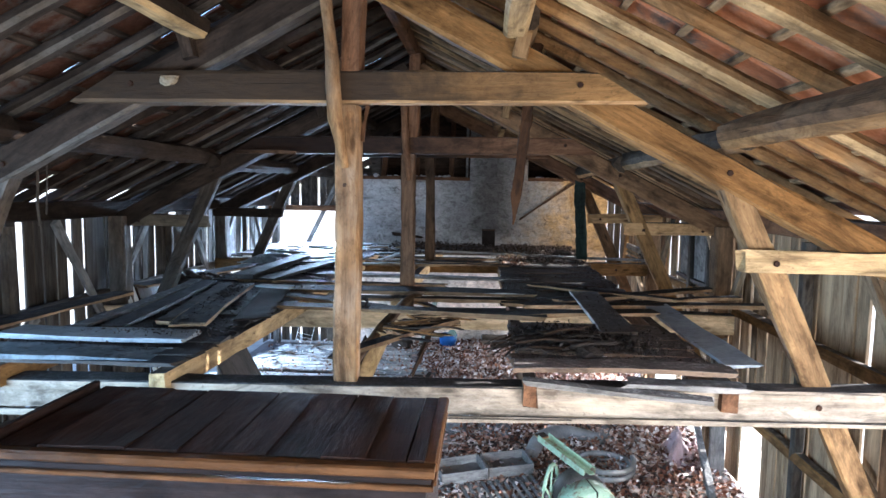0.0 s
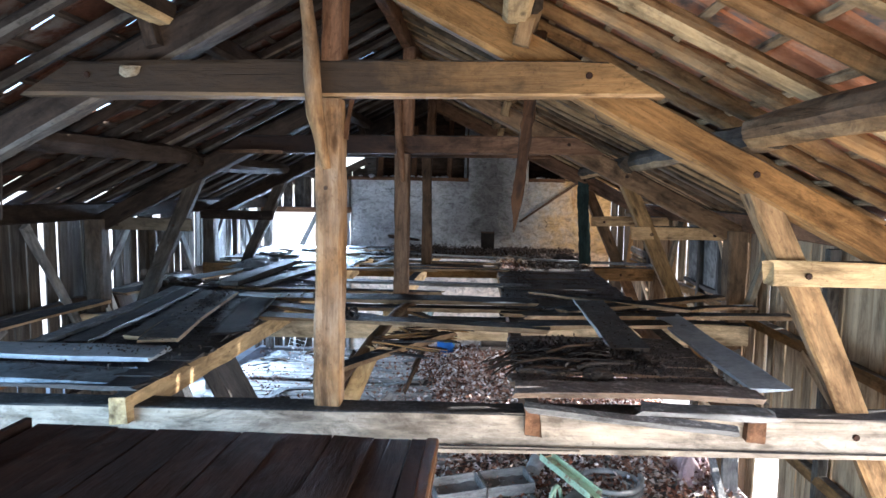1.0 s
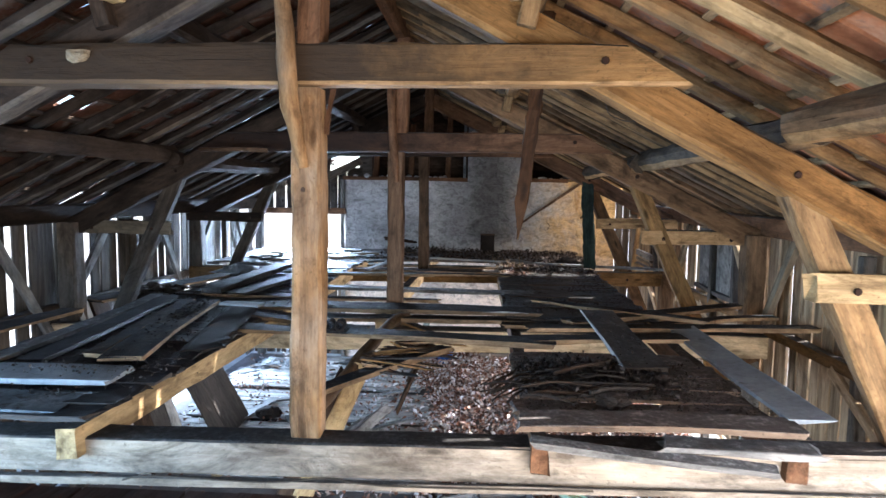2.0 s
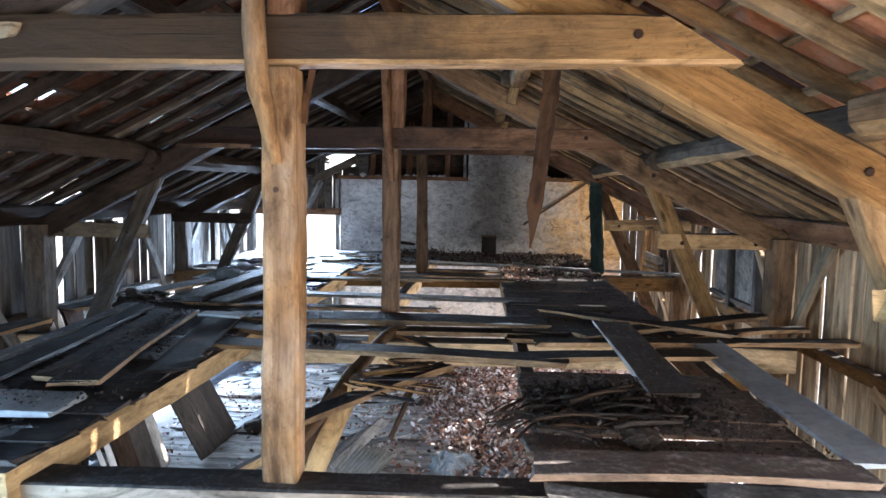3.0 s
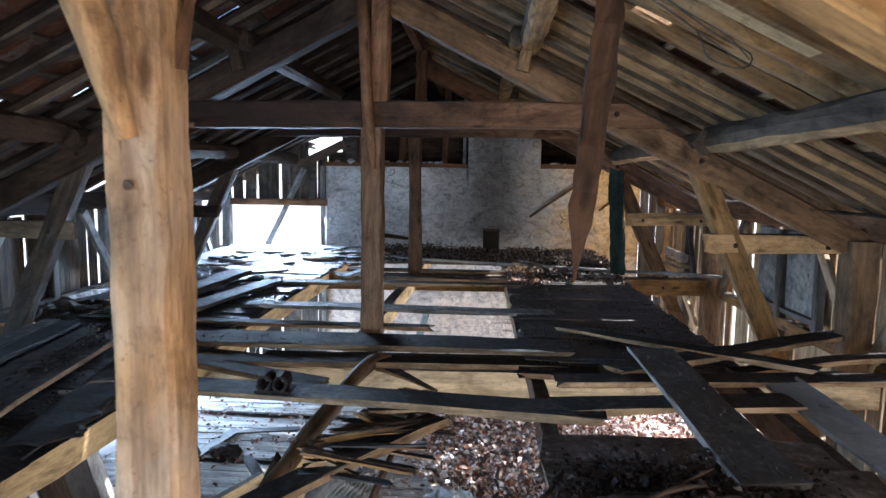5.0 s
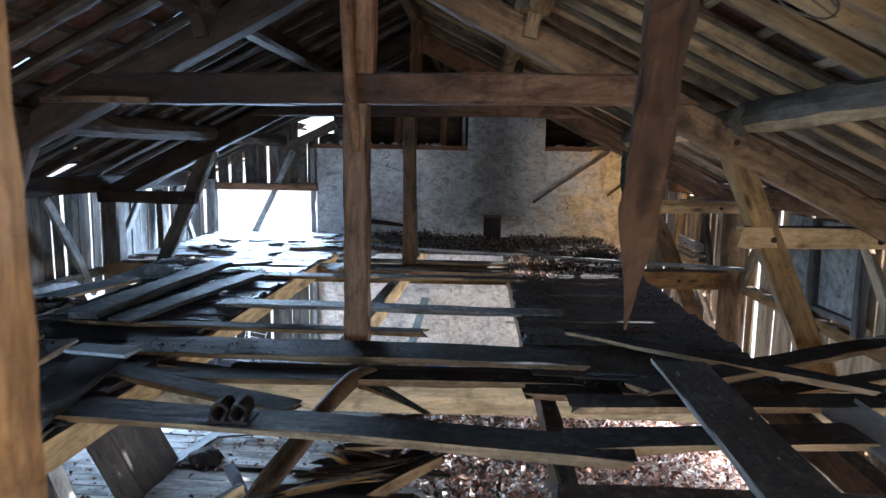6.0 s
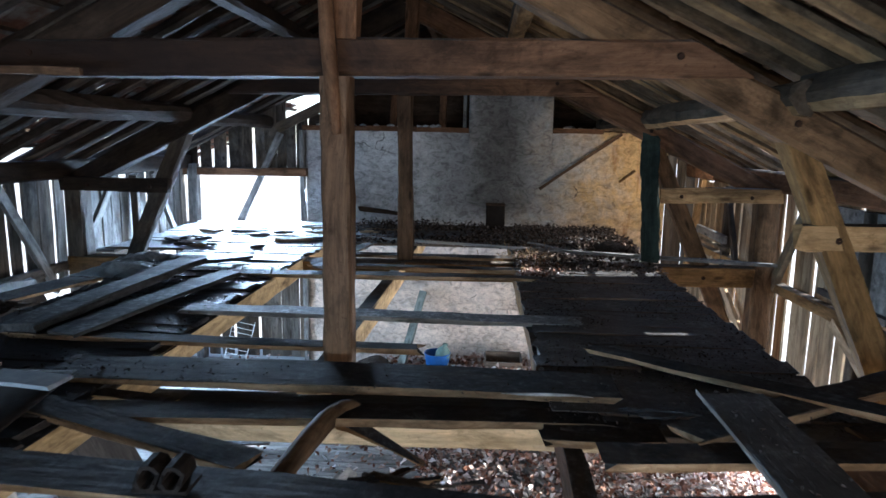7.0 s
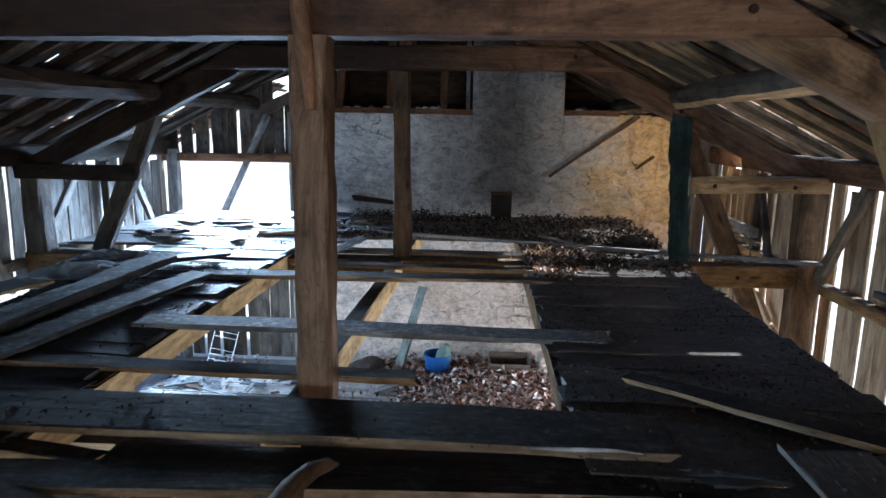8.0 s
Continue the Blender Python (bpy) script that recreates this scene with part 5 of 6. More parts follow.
for k in range(2):
    bm = bmesh.new()
    bmesh.ops.create_cone(bm, cap_ends=False, segments=10, radius1=0.042, radius2=0.040, depth=0.13)
    for v in bm.verts:
        v.co += Vector((noise.noise(v.co * 40), noise.noise(v.co * 40 + Vector((5, 5, 5))), 0)) * 0.006
        if v.co.z > 0 and v.co.y > 0:
            v.co.z -= 0.03
    part("cell", bm, M["felt"], tile, m=Matrix.Translation((-0.35 + 0.085 * k, 5.70, 2.165)) @ pose(0, 0, 0, 90, 0, 4))
    solid(tile.children[-1], 0.014)
part("web", box_bm(0.19, 0.12, 0.014, 0.003, (-0.30, 5.70, 2.126)), M["felt"], tile)
# box on the loft before the house wall
bx = empty("rusty_tin", "blackened square tin before the plaster wall", "tin")
part("can", box_bm(0.25, 0.2, 0.34, 0.015, (0.89, 12.35, 2.275)), M["felt"], bx)
part("lid_rim", box_bm(0.262, 0.212, 0.02, 0.006, (0.89, 12.35, 2.44)), M["charred"], bx)


def sheet_thing(name, x0, y0, sx, sy, z, lump, seed, material, label, category, thick=0.006):
    def pt(u, v):
        x, y = x0 + sx * (u - 0.5), y0 + sy * (v - 0.5)
        e = min(u, 1 - u, v, 1 - v)
        n1 = noise.noise(Vector((x * 3.2, y * 3.2, seed)))
        n2 = noise.noise(Vector((x * 9.0, y * 9.0, seed + 4)))
        n3 = abs(noise.noise(Vector((x * 16.0, y * 16.0, seed + 7))))
        h = z + lump * (0.45 + n1) * min(1, e * 5) + 0.30 * lump * n2 - 0.42 * lump * n3 * min(1, e * 6)
        return (x + 0.07 * noise.noise(Vector((u * 6, v * 6, seed))), y + 0.07 * noise.noise(Vector((u * 6, v * 6, seed + 9))), max(z, h))
    return tagged(solid(link(name, sheet_bm(56, 56, pt), material), thick), label, category)


sheet_thing("plastic_sheet", -2.36, 9.15, 0.6, 0.95, 2.14, 0.11, 3, M["cloth"], "crumpled whitish plastic sheet on the loft planks", "plastic sheet")
sheet_thing("plastic_sheet", -2.9, 7.8, 0.5, 0.9, 2.02, 0.12, 6, M["siding"], "stiff brown sacking heaped against the board wall", "sacking")
for k in range(30):
    x, y = rng.uniform(-3.0, -0.7), rng.uniform(10.4, 12.4)
    plank((x, y, 2.115), (x + rng.uniform(0.15, 0.5), y + rng.uniform(-0.1, 0.1), 2.12), rng.uniform(0.05, 0.14), 0.03, ("plank", "dark_plank", "grey_dark")[k % 3], "short broken board end on the loft", group="broken board ends")
plank((1.25, 11.0, 2.14), (1.62, 10.35, 2.14), 0.06, 0.02, "grey_plank", "short grey lath end on the deck")
plank((-3.3, 10.2, 2.06), (-3.0, 12.6, 2.06), 0.25, 0.03, "grey_plank")
plank((-3.35, 7.3, 1.99), (-2.7, 9.8, 2.0), 0.3, 0.03, "plank")
plank((-3.4, 4.1, 1.99), (-3.2, 6.8, 1.99), 0.25, 0.03, "plank")

def tuft(name, at, spread, count, seed, label, category, material):
    """A tangle of short straws round a point, one object."""
    r = random.Random(seed)
    bm = bmesh.new()
    for _ in range(count):
        a = Vector([at[i] + r.gauss(0, spread[i]) for i in range(3)])
        d = Vector((r.gauss(0, 1), r.gauss(0, 1), r.gauss(0, 0.6))).normalized() * r.uniform(0.05, 0.16)
        u = d.cross(Vector((r.random(), r.random(), 1))).normalized() * r.uniform(0.0015, 0.004)
        w = d.cross(u).normalized() * u.length
        mid = a + d * 0.5 + Vector((0, 0, r.uniform(-0.02, 0.02)))
        rings = [[bm.verts.new(p + u), bm.verts.new(p - u * 0.5 + w), bm.verts.new(p - u * 0.5 - w)] for p in (a, mid, a + d)]
        for p, q in zip(rings, rings[1:]):
            for i in range(3):
                bm.faces.new((p[i], p[(i + 1) % 3], q[(i + 1) % 3], q[i]))
    ob = link(name, bm, material)
    return tagged(ob, label, category, kind="stuff")


tuft("straw_tangle", (1.2, 10.1, 2.12), (0.14, 0.3, 0.010), 160, 6, "pale straw strewn over the loft boards", "straw", M["batten"])
# loop of wire under the rafters, cord by the board wall, wire over the beam
tagged(tube_part("wire", soften([(0.95, 4.9, 4.24), (1.2, 5.05, 4.12), (1.45, 5.15, 3.98), (1.68, 5.2, 3.84), (1.84, 5.22, 3.76), (1.80, 5.2, 3.70), (1.66, 5.18, 3.74), (1.60, 5.16, 3.84), (1.35, 5.1, 3.99), (1.1, 4.95, 4.14)], 4), 0.0035, M["rope"], sides=5), "loop of old dark wire hanging from the rafters", "wire")
tagged(tube_part("cord", [(-2.37, 4.35, 3.47), (-2.36, 4.35, 3.25), (-2.37, 4.35, 3.05), (-2.36, 4.35, 2.90)], 0.010, M["rope"], sides=6), "frayed cord hanging from a purlin", "cord")
tagged(tube_part("cord", [(-2.32, 4.40, 3.47), (-2.33, 4.40, 3.2), (-2.35, 4.41, 2.98)], 0.006, M["rope"], sides=6), "thin cord hanging from a purlin", "cord")
tagged(tube_part("wire", soften([(-0.95, 3.836, 1.745), (-0.8, 3.832, 1.775), (-0.2, 3.832, 1.77), (0.1, 3.832, 1.805), (0.4, 3.832, 1.78), (1.4, 3.832, 1.80)], 4), 0.005, M["rope"], sides=5), "old wire sagging along the loft beam", "wire")
for k, dz in ((1, 0.03), (2, -0.03)):
    tagged(tube_part("wire", soften([(0.95, 4.92 + 0.03 * k, 4.22 + dz), (1.25, 5.08, 4.07 + dz), (1.5, 5.12 + 0.03 * k, 3.93 + dz * 0.4), (1.72, 5.18, 3.80 + dz), (1.83, 5.2, 3.72 + dz * 0.5)], 4), 0.003, M["rope"], sides=5), "strand of old dark wire hanging from the rafters", "wire")
nest = bmesh.new()
bmesh.ops.create_icosphere(nest, subdivisions=3, radius=0.05)
for v in nest.verts:
    v.co *= 1 + 0.45 * noise.noise(v.co * 30)
    v.co = Vector((v.co.x * 1.25 + 0.4 * v.co.z, v.co.y * 0.7, min(v.co.z * 0.75, 0.02)))
tagged(link("mud_nest", nest, M["nest"], m=Matrix.Translation((-1.13, 3.895, 3.86))), "broken pale mud nest stuck to the tie beam", "nest")
# short timbers tucked under the tiles
tagged(timber("loose_stick", (-1.92, 6.88, 3.585), (-1.25, 6.875, 3.585), 0.03, 0.035, M["oak_dark"]), "brown stick laid across the roof frame", "stick")

# ---------------------------------------------------------------- wardrobe before the eye
WX0, WX1, WY0, WY1, WZ = -0.88, 0.668, 2.00, 2.67, 2.30
ward = empty("wardrobe", "old brown wardrobe with dark top boards and a worn cornice", "wardrobe")
edges = [WX0 + 0.03, -0.70, -0.53, -0.375, -0.19, -0.045, 0.12, 0.305, 0.46, 0.60, WX1 - 0.01]
for k, (a, b) in enumerate(zip(edges, edges[1:])):
    bm = timber_bm(WY1 - WY0 - 0.02, b - a - 0.004, 0.022, 900 + k, wobble=0.003, chamfer=0.1)
    part("top_board", bm, M["wardrobe_top"], ward, m=along(((a + b) / 2, WY0 + 0.03, WZ - 0.014 + 0.0015 * (k % 3)), ((a + b) / 2 + 0.004 * (k % 2), WY1 + 0.008 * (k % 3) - 0.01, WZ - 0.014 + 0.001 * (k % 2))))
part("top_rim", timber_bm(WY1 - WY0, 0.025, 0.05, 930, wobble=0.002), M["wardrobe_top"], ward, m=along((WX0, WY0, WZ), (WX0, WY1, WZ)))
for nm, z, h, out, mat in (("cornice", WZ - 0.022, 0.036, 0.030, "wardrobe"), ("cornice_cove", WZ - 0.054, 0.026, 0.018, "wardrobe_dull"), ("cornice_bead", WZ - 0.077, 0.018, 0.026, "wardrobe"), ("frieze", WZ - 0.16, 0.145, 0.0, "wardrobe_dull")):
    part(nm, timber_bm(WX1 - WX0 + 2 * out, 0.05, h, 940 + int(z * 100), wobble=0.0015, chamfer=0.22, segs=14), M[mat], ward, m=along((WX0 - out, WY0 + 0.03 - out, z), (WX1 + out, WY0 + 0.03 - out, z)))
    if out:
        part(nm + "_return", timber_bm(WY1 - WY0, 0.05, h, 960 + int(z * 100), wobble=0.0015, chamfer=0.22), M[mat], ward, m=along((WX1 - 0.02 + out, WY0 + 0.03, z), (WX1 - 0.02 + out, WY1, z)))
part("side_panel", box_bm(0.03, WY1 - WY0 - 0.03, WZ - 0.10, 0.004, (WX1 - 0.02, (WY0 + WY1) / 2 + 0.01, (WZ - 0.10) / 2 + 0.03)), M["wardrobe_dull"], ward)
part("side_panel", box_bm(0.03, WY1 - WY0 - 0.03, WZ - 0.10, 0.004, (WX0 + 0.02, (WY0 + WY1) / 2 + 0.01, (WZ - 0.10) / 2 + 0.03)), M["wardrobe_dull"], ward)
part("back_panel", box_bm(WX1 - WX0 - 0.05, 0.015, WZ - 0.12, 0, ((WX0 + WX1) / 2, WY1 - 0.01, (WZ - 0.12) / 2 + 0.04)), M["wardrobe_top"], ward)
part("plinth", box_bm(WX1 - WX0, WY1 - WY0, 0.12, 0.006, ((WX0 + WX1) / 2, (WY0 + WY1) / 2, 0.07)), M["wardrobe_dull"], ward)
for s, x in ((-1, -0.465), (1, 0.30)):
    door = part("door", box_bm(0.76, 0.024, 1.90, 0.004, (x, WY0 + 0.035, 1.10)), M["wardrobe"], ward)
    part("panel", box_bm(0.52, 0.012, 1.66, 0.005, (x, WY0 + 0.018, 1.10)), M["wardrobe_dull"], door)
    part("knob", lathe_bm([(0.012, 0), (0.010, 0.012), (0.017, 0.022), (0.015, 0.032), (0.002, 0.036)], 10), M["iron"], door, "round metal knob", Matrix.Translation((x - s * 0.32, WY0 + 0.023, 1.1)) @ pose(0, 0, 0, 90))

# ---------------------------------------------------------------- things on the ground


def crate(x, y, turn):
    c = empty("crate", "grey wooden fruit crate with earth in it on the leaves", "crate", "fruit crates")
    l, w, h, t = 0.50, 0.36, 0.13, 0.016
    m = Matrix.Translation((x, y, 0.10)) @ pose(0, 0, 0, 2, -2, turn)
    for nm, s, at in (("end_board", (t, w, h), (-l / 2, 0, h / 2)), ("end_board", (t, w, h), (l / 2, 0, h / 2)), ("side_board", (l, t, h * 0.92), (0, -w / 2, h / 2)), ("side_board", (l, t, h * 0.92), (0, w / 2, h / 2)), ("bottom", (l, w, 0.01), (0, 0, 0.012))):
        part(nm, box_bm(*s, 0.003, at), M["grey_plank"], c, m=m)
    part("soil_filling", sheet_bm(8, 8, lambda u, v: ((u - 0.5) * (l - 0.03), (v - 0.5) * (w - 0.03), 0.035 + 0.02 * noise.noise(Vector((u * 7, v * 7, x))))), M["soil"], c, "dry earth", m)
    return c


crate(0.62, 6.68, 19)
crate(1.13, 6.88, 16)
rack = empty("slatted_rack", "grey slatted wooden rack lying on the leaves", "rack")
rm = Matrix.Translation((0.97, 6.28, 0.075)) @ pose(0, 0, 0, 1, -3, 17)
for sgn in (-1, 1):
    part("rail", box_bm(1.08, 0.03, 0.05, 0.004, (0, sgn * 0.24, 0)), M["grey_plank"], rack, m=rm)
for k in range(14):
    part("slat", box_bm(0.035, 0.50, 0.016, 0.003, (-0.50 + k * 0.077, 0, 0.034)), M["grey_plank"], rack, m=rm)

# old green hand-cranked mill with a feed chute
mill = empty("farm_mill", "pale green painted mill with a feed chute among leaves", "farm machine")
mm = Matrix.Translation((1.84, 5.62, 0.02)) @ pose(0, 0, 0, 0, 0, 12)


def drum_half(a0, a1):
    bm = bmesh.new()
    ring = []
    n = 14
    for k in range(n + 1):
        a = a0 + (a1 - a0) * k / n
        ring.append([bm.verts.new((0.27 * math.cos(a), y, 0.27 + 0.27 * math.sin(a))) for y in (-0.17, 0.15)])
    c0, c1 = bm.verts.new((0, -0.185, 0.27)), bm.verts.new((0, 0.15, 0.27))
    for p, q in zip(ring, ring[1:]):
        f = bm.faces.new((p[0], q[0], q[1], p[1]))
        f.smooth = True
        bm.faces.new((c0, q[0], p[0]))
        bm.faces.new((c1, p[1], q[1]))
    bmesh.ops.recalc_face_normals(bm, faces=bm.faces)
    return bm


part("drum_side", drum_half(-0.5 * math.pi, 0.49 * math.pi), M["green"], mill, m=mm)
part("drum_side", drum_half(0.51 * math.pi, 1.5 * math.pi), M["green"], mill, m=mm)
part("hood", tube_bm([(0, 0.12, 0.30), (0, 0.34, 0.32), (0, 0.40, 0.31)], [0.25, 0.24, 0.12], 18), M["iron"], mill, "dull grey sheet metal hood", mm)
chm = along((1.86, 5.80, 0.56), (1.42, 6.50, 0.66))
part("chute_floor", box_bm(0.72, 0.13, 0.012, 0, (0.36, 0, 0)), M["green"], mill, m=chm)
for sgn in (-1, 1):
    part("chute_side", box_bm(0.72, 0.012, 0.065, 0.003, (0.36, sgn * 0.068, 0.03)), M["green"], mill, m=chm)
part("chute_lip", box_bm(0.10, 0.12, 0.02, 0.004, (0.75, 0, 0.025)), M["plank"], mill, "worn wooden lip", chm)
part("flywheel", tube_bm([(0.30 * math.cos(k * 0.3142), 0, 0.30 * math.sin(k * 0.3142)) for k in range(21)], 0.018, 7, cap=False), M["green"], mill, "thin iron flywheel", Matrix.Translation((1.50, 5.80, 0.33)) @ pose(0, 0, 0, 0, 0, 70))
for a in (0.3, 1.35, 2.4):
    part("spoke", tube_bm([(0.30 * math.cos(a), 0, 0.30 * math.sin(a)), (-0.30 * math.cos(a), 0, -0.30 * math.sin(a))], 0.010, 6), M["green"], mill, m=Matrix.Translation((1.50, 5.80, 0.33)) @ pose(0, 0, 0, 0, 0, 70))
for sx in (-0.2, 0.2):
    part("foot", box_bm(0.05, 0.36, 0.10, 0.006, (sx, 0, 0.04)), M["rust"], mill, m=mm)

tagged(tube_part("rubber_hose", soften([(1.42, 7.20, 0.14), (1.55, 7.50, 0.20), (1.80, 7.74, 0.22), (2.05, 7.78, 0.18), (2.28, 7.72, 0.15), (2.42, 7.95, 0.16)], 4), 0.085, M["grey_tube"], sides=14), "thick grey rubber hose lying on the leaves", "hose")
ring = [(2.22 + (0.30 + 0.02 * math.sin(a * 3)) * math.cos(a), 6.85 + 0.30 * math.sin(a), 0.12 + 0.012 * a) for a in [k * 0.314 for k in range(42)]]
tagged(tube_part("coiled_pipe", ring, 0.030, M["grey_tube"], sides=8), "coil of grey pipe lying on the leaves", "pipe")
sheet_thing("pink_sheet", 3.22, 7.35, 0.55, 0.75, 0.08, 0.55, 12, M["pink"], "faded pink plastic sheet slumped by the board wall", "plastic sheet")
tagged(timber("leaning_post", (3.10, 5.85, 0.05), (3.25, 7.1, 0.62), 0.07, 0.06, M["grey_plank"]), "grey post leaning over the leaves", "post")
tagged(timber("leaning_post", (3.42, 6.9, 0.02), (3.46, 7.15, 1.75), 0.16, 0.05, M["grey_plank"]), "wide grey board leaning on the wall", "board")
tagged(tube_part("stick", [(2.2, 7.9, 0.14), (2.9, 8.3, 0.22), (3.4, 8.5, 0.3)], 0.018, M["oak"], sides=6), "thin stick lying on the leaves", "stick")

# pale boards of the old floor, lifted and strewn
k = 0
y = 7.25
while y < 12.2:
    w = rng.uniform(0.13, 0.19)
    if rng.random() > 0.08:
        x1 = 0.55 - 0.30 * (y - 8.2) * (y > 8.2) + rng.uniform(-0.1, 0.25)
        share_m = along((-3.45 + rng.uniform(0, 0.2), y + w / 2, 0.045), (max(-1.2, x1), y + w / 2 + rng.uniform(-0.02, 0.02), 0.05))
        tagged(link("floorboard", timber_bm(max(-1.2, x1) + 3.4, w, 0.028, 1200 + k, wobble=0.004, chamfer=0.1), M["floor_board"], m=share_m), "bleached grey floorboard on the ground", "floorboard", "bleached floorboards")
    y += w + rng.uniform(0.004, 0.02)
    k += 1
for k in range(10):
    x, y = rng.uniform(-3.1, -0.5), rng.uniform(7.4, 11.8)
    a = rng.uniform(0, 3.14)
    l = rng.uniform(0.3, 1.3)
    tagged(timber("strewn_board", (x, y, 0.10 + 0.012 * (k % 5)), (x + l * math.cos(a), y + l * math.sin(a) * 0.8, 0.10 + 0.015 * (k % 7)), rng.uniform(0.05, 0.16), 0.022, M["grey_plank" if k % 3 else "dark_plank"], ragged=0.02), "grey board strewn over the ground", "board", "strewn boards")


def corrugated(name, x, y, z, turn, tilt, l=0.62, w=0.48):
    bm = sheet_bm(48, 4, lambda u, v: (u * w - w / 2, v * l - l / 2, 0.022 * math.sin(u * 2 * math.pi * 8)))
    ob = solid(link(name, bm, M["fibre"], m=Matrix.Translation((x, y, z)) @ pose(0, 0, 0, tilt, 4, turn)), 0.007)
    return tagged(ob, "grey corrugated fibre cement sheet leaning on boards", "roofing sheet", "corrugated sheets")


corrugated("corrugated_sheet", -0.46, 7.78, 0.30, -30, 24, 0.50, 0.40)
corrugated("corrugated_sheet", -0.36, 8.14, 0.22, -24, 8, 0.42, 0.34)
for k in range(5):
    tagged(timber("stacked_board", (-1.06 + 0.085 * k, 7.72, 0.12 + 0.04 * k), (-0.72 + 0.085 * k, 9.0, 0.14 + 0.05 * k), 0.11, 0.025, M["floor_board"], roll=30), "pale grey board in a slumped stack", "board", "slumped stack of boards")
# boards leaning on the wall under the loft
for y, w, mat, lab in ((9.02, 0.34, "dark_plank", "blackened wide board leaning on the wall"), (8.68, 0.33, "dark_plank", "blackened wide board leaning on the wall"), (8.36, 0.30, "dark_plank", "blackened wide board leaning on the wall"), (8.03, 0.16, "floor_board", "whitish board leaning on the wall"), (7.78, 0.30, "dark_plank", "blackened board leaning on the wall"), (7.47, 0.27, "charred", "brown black board leaning on the wall"), (7.24, 0.06, "white_paint", "thin white lath leaning on the wall"), (7.12, 0.05, "white_paint", "thin white lath leaning on the wall")):
    x = -2.36 if y > 8.3 else -2.72
    tagged(timber("leaning_board", (x, y, 0.07), (-3.42, y + 0.06, 1.98), w, 0.025, M[mat], ragged=0.04, wobble=0.010), lab, "board", "leaning boards")
tagged(timber("loose_timber", (-2.0, 7.25, 0.16), (-1.42, 8.5, 0.20), 0.09, 0.10, M["pale"]), "pale squared timber lying on boards", "timber")
clod("debris", (-2.1, 9.25, 0.05), 0.14, M["felt"], "dark clump of rotten debris on pale boards", "debris")
for k in range(9):
    x, y = 1.08 + rng.uniform(0, 0.5), 8.75 + 0.18 * k
    b = empty("concrete_block", "grey concrete block tumbled in the leaves", "concrete block", "tumbled concrete blocks")
    bm_m = Matrix.Translation((x, y, 0.07 + 0.05 * (k % 3 == 0))) @ pose(0, 0, 0, 90 + rng.uniform(-14, 14), rng.uniform(-12, 12), rng.uniform(0, 180))
    for nm, s, at in (("web", (0.39, 0.035, 0.19), (0, -0.08, 0)), ("web", (0.39, 0.035, 0.19), (0, 0.08, 0)), ("cross_web", (0.035, 0.13, 0.19), (-0.178, 0, 0)), ("cross_web", (0.035, 0.13, 0.19), (0, 0, 0)), ("cross_web", (0.035, 0.13, 0.19), (0.178, 0, 0))):
        part(nm, box_bm(*s, 0.004, at), M["block"], b, m=bm_m)
sheet_thing("plastic_bag", 0.60, 8.15, 0.7, 0.5, 0.09, 0.22, 21, M["cloth"], "crumpled pale plastic bag on the leaves", "plastic bag")
sheet_thing("plastic_bag", 1.0, 8.0, 0.4, 0.4, 0.09, 0.2, 25, M["cloth"], "crumpled pale plastic bag on the leaves", "plastic bag")

bucket = empty("bucket", "blue plastic tub before the masonry wall", "bucket")
part("tub", lathe_bm([(0.145, 0.0), (0.175, 0.24), (0.185, 0.26), (0.185, 0.275), (0.168, 0.275), (0.135, 0.02), (0.01, 0.015)], 22), M["blue"], bucket, m=Matrix.Translation((0.14, 12.2, 0.11)))
jug = empty("jerrycan", "grey green plastic can standing in the blue tub", "can")
part("can", lathe_bm([(0.085, 0), (0.095, 0.02), (0.10, 0.26), (0.075, 0.32), (0.035, 0.36), (0.035, 0.40), (0.005, 0.40)], 16), M["jug"], jug, m=Matrix.Translation((0.16, 12.2, 0.14)) @ pose(0, 0, 0, 8, 14))
tagged(timber("leaning_board", (-0.40, 12.3, 0.08), (-0.10, 12.72, 1.12), 0.13, 0.03, M["jug_board"]), "grey green board leaning on the masonry wall", "board")
clod("sack", (-0.75, 12.3, 0.05), 0.18, M["litter_lump"], "dark heap of sacking before the masonry wall", "sack")
clod("sack", (-0.35, 12.15, 0.05), 0.13, M["charred"], "dark heap of rags before the masonry wall", "sack")
hole_box = empty("broken_box", "broken dark box half buried in leaves", "box")
for s, at in (((0.5, 0.02, 0.22), (1.05, 12.10, 0.20)), ((0.5, 0.02, 0.26), (1.05, 12.44, 0.22)), ((0.02, 0.34, 0.24), (0.80, 12.27, 0.21)), ((0.02, 0.34, 0.24), (1.30, 12.27, 0.21))):
    part("side_board", box_bm(*s, 0.003, at), M["deck"], hole_box)
tagged(link("plaster_block", box_bm(0.17, 0.22, 0.36, 0.02), M["plaster"], m=Matrix.Translation((1.50, 12.25, 0.24)) @ pose(0, 0, 0, 5, -6, 14)), "pale block of fallen masonry against the wall", "block")
wire_rack = empty("wire_rack", "white wire rack leaning in the corner", "wire rack")
wm = Matrix.Translation((-2.78, 12.25, 0.10)) @ pose(0, 0, 0, -12, 14, 10)
for x in (-0.15, 0.15):
    part("upright", tube_bm([(x, 0, 0), (x, 0, 0.62)], 0.006, 6), M["white_paint"], wire_rack, m=wm)
for z in (0.05, 0.12, 0.19, 0.36, 0.43, 0.50, 0.58):
    part("rung", tube_bm([(-0.15, 0, z), (0.15, 0, z)], 0.004, 6), M["white_paint"], wire_rack, m=wm)
